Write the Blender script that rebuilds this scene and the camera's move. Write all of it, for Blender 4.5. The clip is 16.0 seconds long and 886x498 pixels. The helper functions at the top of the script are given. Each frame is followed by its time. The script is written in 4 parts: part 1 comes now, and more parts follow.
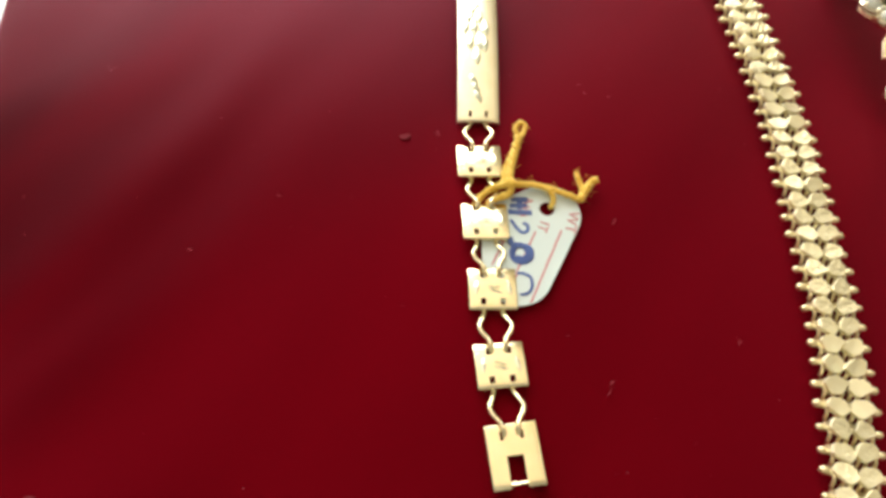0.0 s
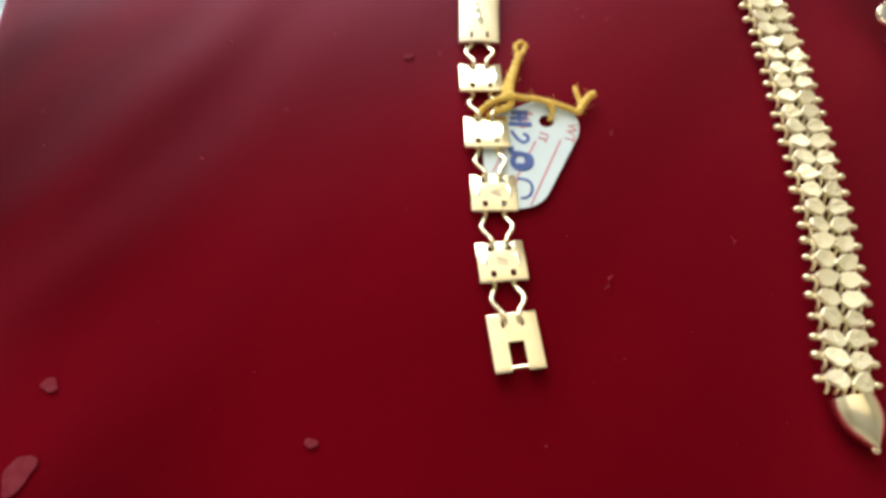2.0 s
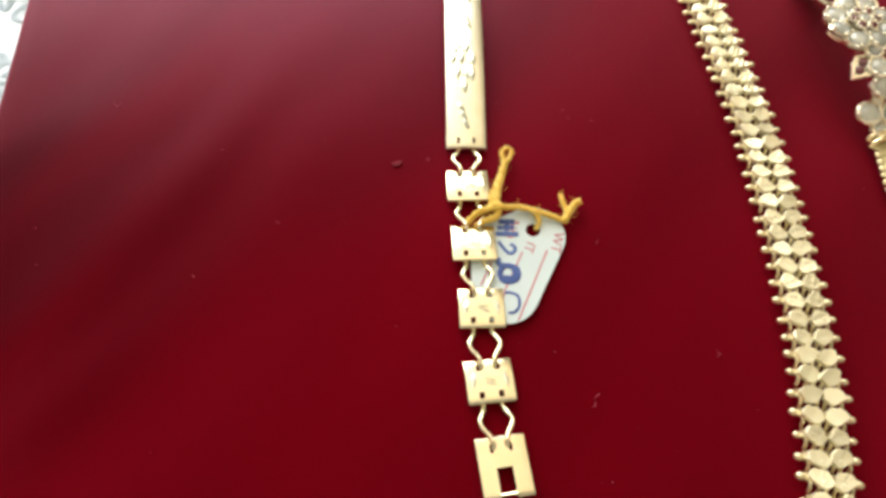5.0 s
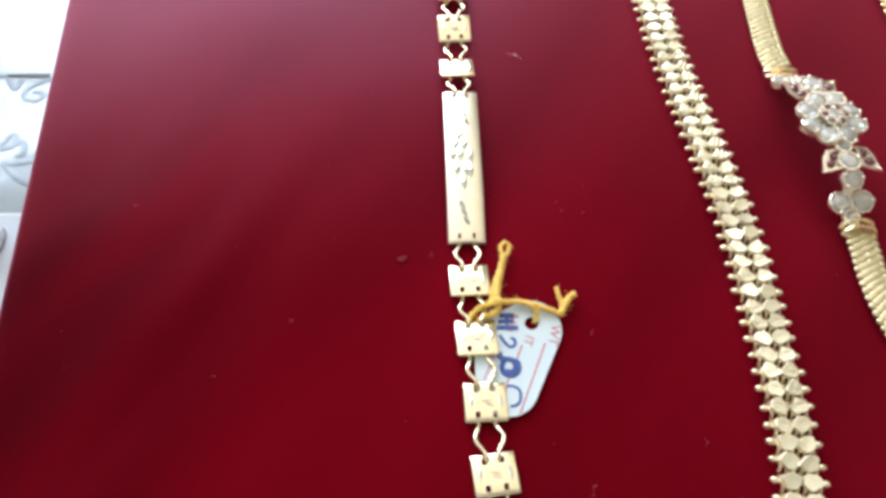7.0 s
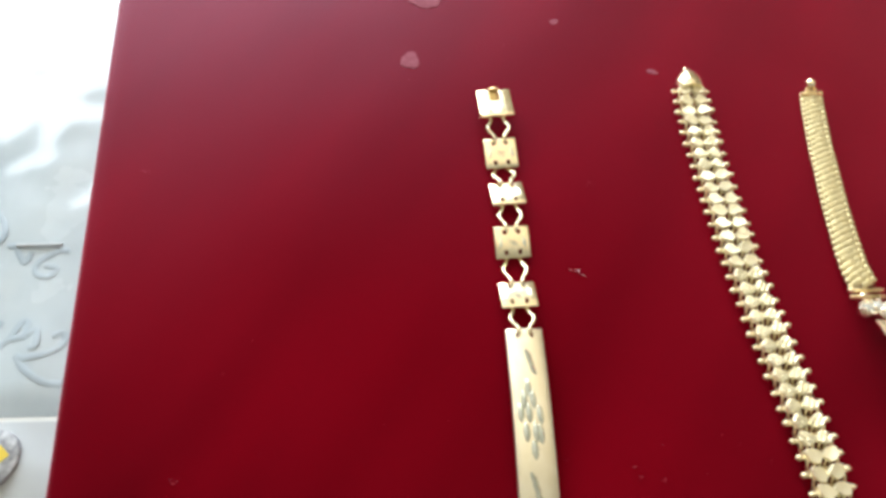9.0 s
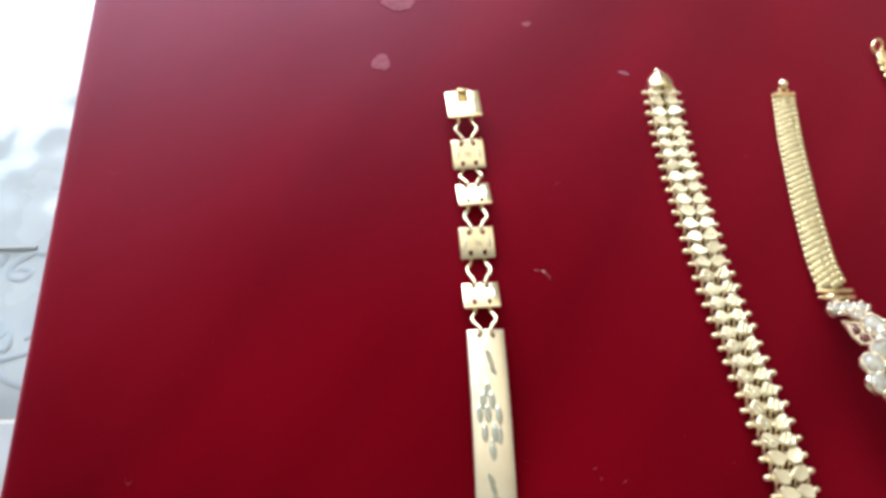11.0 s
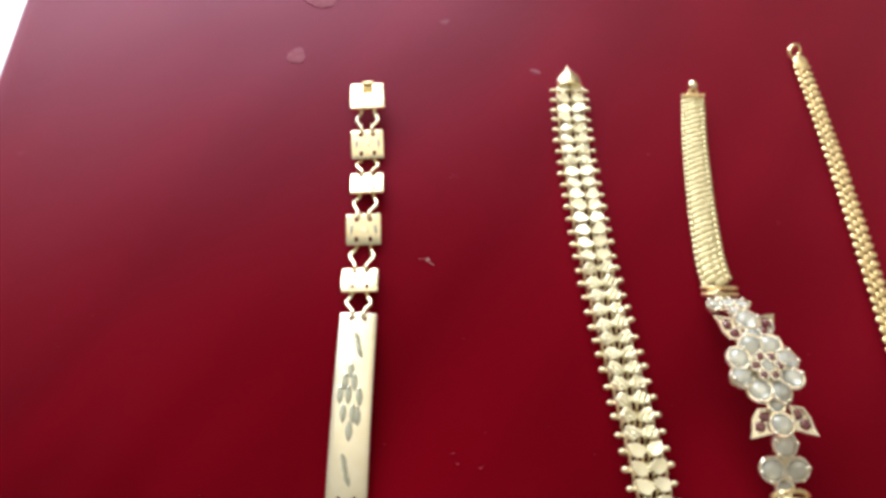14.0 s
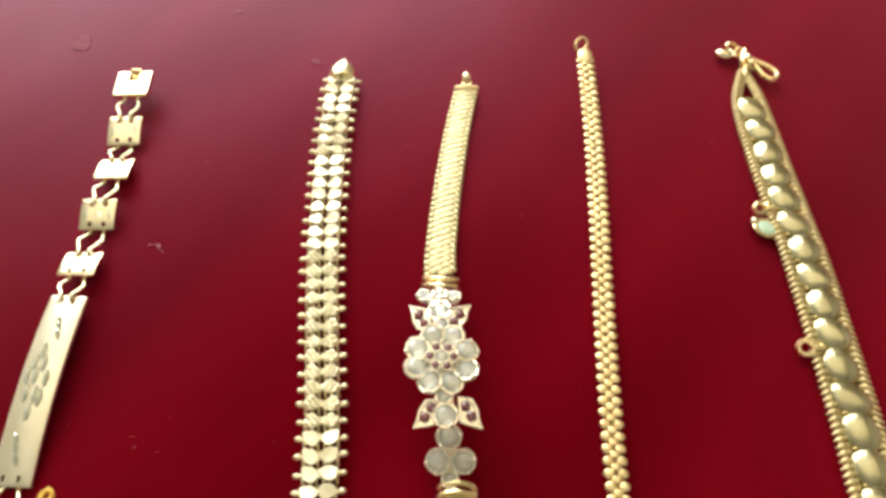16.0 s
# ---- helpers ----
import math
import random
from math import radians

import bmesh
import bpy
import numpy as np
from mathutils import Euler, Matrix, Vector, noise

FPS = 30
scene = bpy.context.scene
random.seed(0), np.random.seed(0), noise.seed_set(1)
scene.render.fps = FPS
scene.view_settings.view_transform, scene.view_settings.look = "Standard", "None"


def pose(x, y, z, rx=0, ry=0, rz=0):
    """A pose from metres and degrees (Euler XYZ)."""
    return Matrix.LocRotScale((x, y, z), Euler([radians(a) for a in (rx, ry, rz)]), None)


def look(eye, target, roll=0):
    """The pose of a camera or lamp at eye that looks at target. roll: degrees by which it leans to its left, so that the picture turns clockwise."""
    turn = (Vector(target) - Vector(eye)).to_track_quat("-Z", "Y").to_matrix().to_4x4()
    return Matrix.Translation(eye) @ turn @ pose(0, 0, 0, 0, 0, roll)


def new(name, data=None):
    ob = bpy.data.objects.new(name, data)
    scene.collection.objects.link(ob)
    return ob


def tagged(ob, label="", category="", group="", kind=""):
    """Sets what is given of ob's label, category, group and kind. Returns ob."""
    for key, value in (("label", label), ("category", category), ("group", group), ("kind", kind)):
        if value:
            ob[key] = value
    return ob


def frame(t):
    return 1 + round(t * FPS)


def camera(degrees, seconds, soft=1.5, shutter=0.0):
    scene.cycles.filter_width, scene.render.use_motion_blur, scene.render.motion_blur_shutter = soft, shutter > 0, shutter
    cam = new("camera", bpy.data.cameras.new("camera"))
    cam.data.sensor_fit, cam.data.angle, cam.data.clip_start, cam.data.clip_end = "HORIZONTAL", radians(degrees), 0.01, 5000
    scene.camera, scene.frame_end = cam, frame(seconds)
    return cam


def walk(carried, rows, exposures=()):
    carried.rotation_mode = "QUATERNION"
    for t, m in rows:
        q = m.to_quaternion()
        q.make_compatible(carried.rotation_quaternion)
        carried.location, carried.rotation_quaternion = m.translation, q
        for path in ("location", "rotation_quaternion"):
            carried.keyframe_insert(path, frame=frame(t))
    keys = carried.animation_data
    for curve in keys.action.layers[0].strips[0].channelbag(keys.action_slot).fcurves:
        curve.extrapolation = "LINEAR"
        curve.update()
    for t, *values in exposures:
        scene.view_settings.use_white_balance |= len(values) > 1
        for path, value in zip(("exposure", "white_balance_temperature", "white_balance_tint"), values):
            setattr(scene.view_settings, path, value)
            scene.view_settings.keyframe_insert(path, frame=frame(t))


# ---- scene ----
cam = camera(67.0, 16.0, soft=3.5)
CM = 0.01
# seconds, eye in centimetres over the velvet, turns in degrees
PATH = [
    (0, -0.611, -8.439, 11.395, 25.85, -2.37, 0.79),
    (0.5, -0.114, -9.826, 11.788, 26.82, -2.10, 1.61),
    (1, 0.193, -10.377, 11.564, 26.64, -1.96, 3.27),
    (1.5, -0.177, -10.625, 11.225, 26.47, -1.66, 1.93),
    (2, -0.496, -10.309, 10.968, 26.22, -1.68, 0.74),
    (2.5, -0.608, -9.417, 10.465, 25.71, -1.88, 0.08),
    (3, -0.393, -8.969, 10.125, 25.92, -2.59, -0.23),
    (3.5, -0.144, -8.101, 10.376, 24.55, -1.65, -0.12),
    (4, -0.113, -8.344, 11.257, 25.47, -1.38, -0.09),
    (4.2, -0.175, -8.585, 11.348, 27.11, -1.58, -0.04),
    (6.5, -0.522, -8.451, 13.543, 27.10, -1.39, -0.60),
    (7, -0.732, -7.416, 13.661, 28.16, -1.98, -1.35),
    (7.5, -1.178, -5.410, 14.356, 27.65, -1.80, -1.34),
    (8, -1.859, -3.961, 14.732, 27.44, -1.93, -0.91),
    (8.5, -2.336, -2.267, 14.809, 27.26, -2.18, -0.96),
    (9, -2.278, -1.234, 15.140, 27.44, -2.42, -1.91),
    (9.2, -2.375, -1.224, 15.269, 27.64, -2.62, -2.40),
    (11.3, -1.054, -1.548, 15.004, 28.50, -1.40, -1.44),
    (11.5, -0.958, -1.678, 15.005, 28.75, -1.06, -1.25),
    (12, -0.210, -2.072, 15.192, 29.14, -1.64, -0.57),
    (12.5, 0.205, -2.218, 14.981, 29.44, -1.89, -0.16),
    (13, 0.525, -2.200, 15.039, 29.64, -1.39, 0.55),
    (13.5, 1.180, -2.236, 14.856, 29.55, -1.57, 0.44),
    (14, 2.209, -2.247, 14.838, 29.86, -1.18, 0.74),
    (14.5, 3.409, -2.229, 14.506, 29.12, -1.05, 1.32),
    (15, 5.290, -2.564, 14.710, 29.22, -0.31, 2.87),
    (15.5, 7.560, -2.434, 14.565, 28.67, -0.47, 2.34),
    (16, 9.530, -2.280, 14.770, 29.85, -0.34, 2.49),
]
walk(cam, [(t, pose(x * CM, y * CM, z * CM, rx, ry, rz)) for t, x, y, z, rx, ry, rz in PATH], exposures=[(0.0, -0.1, 8200, 9), (1.5, -0.05, 8100, 9), (2.0, -0.1, 7200, 11), (2.5, -0.1, 8200, 9), (4.2, -0.1, 8200, 9), (6.5, 0.0, 6400, 15), (7.5, 0.0, 6300, 14), (8.5, 0.0, 6900, 11), (9.0, 0.0, 7000, 10), (11.5, 0.0, 6400, 14), (13.0, -0.05, 6150, 15), (14.0, -0.05, 6850, 12), (15.0, -0.05, 6800, 12), (15.5, -0.08, 7450, 10), (16.0, -0.08, 7750, 9)])

# ---- light: a daylight window ahead, a warm ceiling panel, sky outside ----
world = bpy.data.worlds.new("sky")
scene.world = world
world.use_nodes = True
wn = world.node_tree.nodes
sky = wn.new("ShaderNodeTexSky")
sky.sky_type = "NISHITA"
sky.sun_disc = False
sky.sun_elevation = radians(40)
sky.sun_rotation = radians(150)
wn["Background"].inputs["Strength"].default_value = 0.12
world.node_tree.links.new(sky.outputs[0], wn["Background"].inputs["Color"])


def area_lamp(name, m, sx, sy, watts, colour):
    data = bpy.data.lights.new(name, "AREA")
    data.shape, data.size, data.size_y, data.energy, data.color = "RECTANGLE", sx, sy, watts, colour
    ob = new(name, data)
    ob.matrix_basis = m
    return ob


WIN_X0, WIN_X1, WIN_Z0, WIN_Z1, WALL_N = -1.72, 0.28, 0.15, 1.7, 1.7
area_lamp("window_daylight", look(((WIN_X0 + WIN_X1) / 2, WALL_N + 0.03, (WIN_Z0 + WIN_Z1) / 2), (-0.3, 0, 0.3)), 1.9, 1.5, 85.0, (0.78, 0.88, 1.0))
area_lamp("ceiling_panel_light", pose(0.15, 0.75, 1.84, 0, 0, 0), 2.6, 1.7, 11.0, (1.0, 0.87, 0.62))


# ---- materials ----
def material(name, base, rough=0.5, metal=0.0, **more):
    mat = bpy.data.materials.new(name)
    mat.use_nodes = True
    bsdf = mat.node_tree.nodes["Principled BSDF"]
    bsdf.inputs["Base Color"].default_value = (*base, 1)
    bsdf.inputs["Roughness"].default_value = rough
    bsdf.inputs["Metallic"].default_value = metal
    for key, value in more.items():
        bsdf.inputs[key.replace("_", " ")].default_value = value
    return mat


def vary(mat, base_a, base_b, scale, bump=0.0, bump_scale=200.0, rough=None, per_object=0.0, detail=4.0):
    """Colour between two tones by noise at one scale, relief at another, roughness by both, a change from piece to piece."""
    t = mat.node_tree
    bsdf = t.nodes["Principled BSDF"]
    co = t.nodes.new("ShaderNodeTexCoord")
    n1 = t.nodes.new("ShaderNodeTexNoise")
    n1.inputs["Scale"].default_value = scale
    n1.inputs["Detail"].default_value = detail
    t.links.new(co.outputs["Object"], n1.inputs["Vector"])
    ramp = t.nodes.new("ShaderNodeValToRGB")
    ramp.color_ramp.elements[0].position, ramp.color_ramp.elements[1].position = 0.3, 0.7
    ramp.color_ramp.elements[0].color, ramp.color_ramp.elements[1].color = (*base_a, 1), (*base_b, 1)
    t.links.new(n1.outputs["Fac"], ramp.inputs["Fac"])
    out = ramp.outputs["Color"]
    if per_object:
        info = t.nodes.new("ShaderNodeObjectInfo")
        hsv = t.nodes.new("ShaderNodeHueSaturation")
        rng = t.nodes.new("ShaderNodeMapRange")
        rng.inputs["To Min"].default_value, rng.inputs["To Max"].default_value = 1 - per_object, 1 + per_object
        t.links.new(info.outputs["Random"], rng.inputs["Value"])
        t.links.new(rng.outputs["Result"], hsv.inputs["Value"])
        t.links.new(out, hsv.inputs["Color"])
        out = hsv.outputs["Color"]
    t.links.new(out, bsdf.inputs["Base Color"])
    if rough:
        rr = t.nodes.new("ShaderNodeMapRange")
        rr.inputs["To Min"].default_value, rr.inputs["To Max"].default_value = rough
        t.links.new(n1.outputs["Fac"], rr.inputs["Value"])
        t.links.new(rr.outputs["Result"], bsdf.inputs["Roughness"])
    if bump:
        n2 = t.nodes.new("ShaderNodeTexNoise")
        n2.inputs["Scale"].default_value = bump_scale
        n2.inputs["Detail"].default_value = 3
        t.links.new(co.outputs["Object"], n2.inputs["Vector"])
        b = t.nodes.new("ShaderNodeBump")
        b.inputs["Strength"].default_value = bump
        b.inputs["Distance"].default_value = 0.0003
        t.links.new(n2.outputs["Fac"], b.inputs["Height"])
        t.links.new(b.outputs["Normal"], bsdf.inputs["Normal"])
    return mat


velvet = material("red_velvet", (0.17, 0.001, 0.003), 0.6, Specular_IOR_Level=0.03, Sheen_Weight=0.2, Sheen_Roughness=0.34, Sheen_Tint=(1.0, 0.16, 0.30, 1))
vary(velvet, (0.126, 0.0010, 0.0047), (0.153, 0.0015, 0.0062), 9.0, bump=0.14, bump_scale=3200.0, rough=(0.42, 0.52), detail=2.0)


def nap_and_painted_light(mat):
    """Soft slanting streaks where the pile has been stroked another way: they take the sheen and the tone together.
    Masks over them paint broad light and shade into tone and gloss.
    """
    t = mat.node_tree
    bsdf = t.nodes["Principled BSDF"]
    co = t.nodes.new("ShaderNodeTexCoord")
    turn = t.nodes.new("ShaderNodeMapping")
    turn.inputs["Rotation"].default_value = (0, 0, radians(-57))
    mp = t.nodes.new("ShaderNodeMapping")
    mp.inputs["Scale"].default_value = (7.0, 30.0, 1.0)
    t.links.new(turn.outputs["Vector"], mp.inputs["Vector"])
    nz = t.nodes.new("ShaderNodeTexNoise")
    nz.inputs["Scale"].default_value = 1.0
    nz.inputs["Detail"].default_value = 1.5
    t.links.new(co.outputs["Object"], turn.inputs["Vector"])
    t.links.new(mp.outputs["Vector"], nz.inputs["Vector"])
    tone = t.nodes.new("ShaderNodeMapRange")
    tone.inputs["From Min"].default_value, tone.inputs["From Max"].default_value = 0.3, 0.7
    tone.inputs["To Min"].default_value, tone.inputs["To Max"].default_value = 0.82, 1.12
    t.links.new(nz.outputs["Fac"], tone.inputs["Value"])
    # near the free edge shade is painted as darker strokes along the stroked pile
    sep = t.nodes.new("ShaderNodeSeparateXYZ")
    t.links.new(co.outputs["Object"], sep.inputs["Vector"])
    painted_shade = t.nodes.new("ShaderNodeMapRange")
    painted_shade.inputs["From Min"].default_value, painted_shade.inputs["From Max"].default_value = 0.34, 0.62
    painted_shade.inputs["To Min"].default_value, painted_shade.inputs["To Max"].default_value = 0.48, 0.94
    t.links.new(nz.outputs["Fac"], painted_shade.inputs["Value"])
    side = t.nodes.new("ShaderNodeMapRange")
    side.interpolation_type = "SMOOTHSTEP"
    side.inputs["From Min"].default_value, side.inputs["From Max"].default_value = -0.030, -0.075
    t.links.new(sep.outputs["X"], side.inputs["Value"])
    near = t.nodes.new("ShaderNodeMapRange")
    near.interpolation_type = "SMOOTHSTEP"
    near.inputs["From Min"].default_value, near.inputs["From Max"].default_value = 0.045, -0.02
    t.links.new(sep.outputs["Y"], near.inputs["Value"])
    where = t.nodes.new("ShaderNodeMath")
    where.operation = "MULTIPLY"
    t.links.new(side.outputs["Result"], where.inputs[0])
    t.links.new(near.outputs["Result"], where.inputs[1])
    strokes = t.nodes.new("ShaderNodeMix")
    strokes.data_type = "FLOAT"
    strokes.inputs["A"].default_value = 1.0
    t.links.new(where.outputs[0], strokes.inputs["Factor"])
    t.links.new(painted_shade.outputs["Result"], strokes.inputs["B"])
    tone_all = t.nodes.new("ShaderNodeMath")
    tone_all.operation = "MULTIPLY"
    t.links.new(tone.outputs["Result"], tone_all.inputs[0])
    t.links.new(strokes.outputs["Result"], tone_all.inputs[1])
    hsv = t.nodes.new("ShaderNodeHueSaturation")
    old = bsdf.inputs["Base Color"].links[0].from_socket
    t.links.new(old, hsv.inputs["Color"])
    t.links.new(hsv.outputs["Color"], bsdf.inputs["Base Color"])
    sh = t.nodes.new("ShaderNodeMath")
    sh.operation = "MULTIPLY"
    sh.inputs[1].default_value = 0.75
    t.links.new(tone.outputs["Result"], sh.inputs[0])
    t.links.new(sh.outputs[0], bsdf.inputs["Sheen Weight"])
    # the pile glosses over where it is seen aslant
    lw = t.nodes.new("ShaderNodeLayerWeight")
    lw.inputs["Blend"].default_value = 0.5
    pw = t.nodes.new("ShaderNodeMath")
    pw.operation = "POWER"
    pw.inputs[1].default_value = 1.5
    mul = t.nodes.new("ShaderNodeMath")
    mul.operation = "MULTIPLY"
    mul.inputs[1].default_value = 1.15
    t.links.new(lw.outputs["Facing"], pw.inputs[0])
    t.links.new(pw.outputs[0], mul.inputs[0])
    # the far half, towards the window, gets more gloss and painted brightness, with a ragged change-over
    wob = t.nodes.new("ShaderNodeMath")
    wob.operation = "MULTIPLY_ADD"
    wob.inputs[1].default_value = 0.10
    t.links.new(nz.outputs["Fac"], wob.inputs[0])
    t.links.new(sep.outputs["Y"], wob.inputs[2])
    far_light = t.nodes.new("ShaderNodeMapRange")
    far_light.interpolation_type = "SMOOTHSTEP"
    far_light.inputs["From Min"].default_value, far_light.inputs["From Max"].default_value = 0.02, 0.15
    far_light.inputs["To Min"].default_value, far_light.inputs["To Max"].default_value = 0.40, 1.0
    t.links.new(wob.outputs[0], far_light.inputs["Value"])
    both = t.nodes.new("ShaderNodeMath")
    both.operation = "MULTIPLY"
    t.links.new(mul.outputs[0], both.inputs[0])
    t.links.new(far_light.outputs["Result"], both.inputs[1])
    gloss = t.nodes.new("ShaderNodeMath")
    gloss.operation = "MULTIPLY"
    t.links.new(both.outputs[0], gloss.inputs[0])
    # the same mask lightens the base colour, window light put into the tone
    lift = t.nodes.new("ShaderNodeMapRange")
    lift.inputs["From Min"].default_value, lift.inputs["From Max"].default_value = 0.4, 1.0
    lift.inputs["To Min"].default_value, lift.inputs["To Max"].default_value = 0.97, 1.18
    t.links.new(far_light.outputs["Result"], lift.inputs["Value"])
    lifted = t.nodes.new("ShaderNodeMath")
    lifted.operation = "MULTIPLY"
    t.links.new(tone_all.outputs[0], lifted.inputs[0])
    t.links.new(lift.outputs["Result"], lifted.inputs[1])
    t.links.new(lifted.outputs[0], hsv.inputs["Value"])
    t.links.new(strokes.outputs["Result"], gloss.inputs[1])
    t.links.new(gloss.outputs[0], bsdf.inputs["Specular IOR Level"])
    bsdf.inputs["Specular Tint"].default_value = (1.0, 0.19, 0.60, 1)


nap_and_painted_light(velvet)
gold = material("polished_gold", (0.93, 0.76, 0.42), 0.2, 1.0)
vary(gold, (0.87, 0.77, 0.50), (0.91, 0.83, 0.60), 350.0, bump=0.06, bump_scale=900.0, rough=(0.16, 0.3), per_object=0.05)
satin_gold = material("satin_gold", (0.92, 0.74, 0.42), 0.34, 1.0)
vary(satin_gold, (0.80, 0.73, 0.54), (0.86, 0.80, 0.64), 250.0, bump=0.1, bump_scale=1500.0, rough=(0.28, 0.42), per_object=0.06)
rich_gold = material("rich_yellow_gold", (0.95, 0.68, 0.30), 0.26, 1.0)
vary(rich_gold, (0.94, 0.72, 0.37), (0.98, 0.82, 0.50), 300.0, bump=0.08, bump_scale=1200.0, rough=(0.2, 0.36), per_object=0.07)
nugget_gold = material("pale_cast_gold", (0.95, 0.84, 0.58), 0.34, 1.0)
vary(nugget_gold, (0.92, 0.84, 0.60), (0.97, 0.91, 0.70), 300.0, bump=0.10, bump_scale=2600.0, rough=(0.46, 0.64), per_object=0.08)
# links darker than the nuggets: the shade beneath them is in this colour
link_gold = material("brown_shaded_gold", (0.74, 0.58, 0.29), 0.35, 1.0)
vary(link_gold, (0.84, 0.73, 0.46), (0.92, 0.83, 0.57), 300.0, rough=(0.42, 0.58), per_object=0.05)
cut_gold = material("diamond_cut_gold", (0.82, 0.85, 0.72), 0.2, 1.0)
# darker gold for recesses and gaps, their shade put into the colour
dark_gold = material("shade_dark_gold", (0.55, 0.40, 0.18), 0.35, 1.0)
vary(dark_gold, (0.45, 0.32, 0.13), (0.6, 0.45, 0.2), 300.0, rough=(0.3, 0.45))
pale_setting = material("pale_gold_setting", (0.93, 0.84, 0.64), 0.22, 1.0)
vary(pale_setting, (0.93, 0.85, 0.66), (0.98, 0.93, 0.80), 400.0, rough=(0.16, 0.32))
clear_stone = material("clear_stone", (0.95, 0.96, 0.89), 0.05, 0.0, IOR=1.75, Transmission_Weight=0.7, Coat_Weight=0.2)
red_stone = material("dark_red_stone", (0.14, 0.018, 0.024), 0.1, 0.0, IOR=1.77, Coat_Weight=0.5)
dome_gold = material("antique_polished_gold", (0.62, 0.52, 0.30), 0.16, 1.0)
vary(dome_gold, (0.47, 0.43, 0.26), (0.58, 0.53, 0.33), 250.0, rough=(0.2, 0.3), per_object=0.08)
band_gold = material("olive_woven_gold", (0.78, 0.66, 0.36), 0.38, 1.0)
vary(band_gold, (0.68, 0.59, 0.34), (0.80, 0.71, 0.45), 350.0, bump=0.08, bump_scale=1200.0, rough=(0.5, 0.62), per_object=0.07)
curb_gold = material("warm_yellow_gold", (0.90, 0.67, 0.32), 0.42, 1.0)
vary(curb_gold, (0.86, 0.66, 0.34), (0.93, 0.76, 0.44), 300.0, bump=0.08, bump_scale=1200.0, rough=(0.38, 0.52), per_object=0.06)
rope_gold = material("dull_rope_gold", (0.70, 0.56, 0.30), 0.5, 1.0)
vary(rope_gold, (0.66, 0.53, 0.28), (0.77, 0.65, 0.38), 300.0, bump=0.1, bump_scale=1200.0, rough=(0.45, 0.6), per_object=0.07)
green_stone = material("pale_green_stone", (0.52, 0.68, 0.50), 0.25, 0.0, Coat_Weight=0.3)
tag_white = material("tag_plastic", (0.74, 0.80, 0.80), 0.35)
vary(tag_white, (0.62, 0.73, 0.75), (0.70, 0.79, 0.80), 60.0, bump=0.05, bump_scale=400.0)
tag_red = material("red_print", (0.58, 0.20, 0.24), 0.5)
ink_blue = material("blue_pen_ink", (0.03, 0.08, 0.30), 0.5)
vary(ink_blue, (0.03, 0.07, 0.26), (0.07, 0.14, 0.40), 250.0)
cotton = material("yellow_cotton", (0.72, 0.40, 0.05), 0.85, Sheen_Weight=0.3)
vary(cotton, (0.76, 0.45, 0.05), (0.92, 0.65, 0.15), 500.0, bump=0.5, bump_scale=3000.0)
lint_mat = material("grey_lint", (0.34, 0.07, 0.10), 0.9, Specular_IOR_Level=0.1)
bright_lint = material("white_lint", (0.74, 0.56, 0.60), 0.9)
residue = material("pale_residue", (0.42, 0.13, 0.16), 0.85, Specular_IOR_Level=0.1, Sheen_Weight=0.2)
vary(residue, (0.24, 0.055, 0.085), (0.36, 0.11, 0.15), 500.0)
faint_residue = material("faint_residue", (0.2, 0.012, 0.022), 0.85, Specular_IOR_Level=0.1)
vary(faint_residue, (0.165, 0.013, 0.022), (0.215, 0.030, 0.044), 500.0)
plastic = material("cloudy_plastic", (0.66, 0.75, 0.76), 0.22, Coat_Weight=0.5)
vary(plastic, (0.38, 0.46, 0.51), (0.50, 0.58, 0.62), 30.0, bump=0.3, bump_scale=60.0, rough=(0.15, 0.35))
marker = material("grey_blue_marker", (0.20, 0.28, 0.36), 0.5)
vary(marker, (0.30, 0.38, 0.44), (0.40, 0.48, 0.53), 60.0)
paper = material("white_paper", (0.80, 0.81, 0.76), 0.6)
vary(paper, (0.42, 0.47, 0.50), (0.50, 0.54, 0.56), 40.0, bump=0.1, bump_scale=300.0)
badge_grey = material("badge_speckle", (0.4, 0.43, 0.45), 0.4)
vary(badge_grey, (0.10, 0.11, 0.14), (0.62, 0.66, 0.68), 380.0)
badge_red = material("badge_red", (0.55, 0.10, 0.10), 0.4)
badge_yellow = material("badge_yellow", (0.75, 0.58, 0.08), 0.4)
table_mat = material("pale_counter_laminate", (0.70, 0.73, 0.72), 0.3)
vary(table_mat, (0.66, 0.69, 0.68), (0.74, 0.77, 0.76), 12.0, bump=0.05, bump_scale=300.0)
wall_mat = material("wall_paint", (0.62, 0.58, 0.50), 0.8)
vary(wall_mat, (0.58, 0.54, 0.46), (0.66, 0.62, 0.54), 3.0, bump=0.1, bump_scale=80.0)
floor_mat = material("floor_tile", (0.25, 0.22, 0.19), 0.5)
vary(floor_mat, (0.21, 0.18, 0.16), (0.29, 0.26, 0.22), 4.0)
ceiling_mat = material("ceiling_paint", (0.75, 0.73, 0.68), 0.9)
vary(ceiling_mat, (0.72, 0.70, 0.65), (0.78, 0.76, 0.71), 3.0)


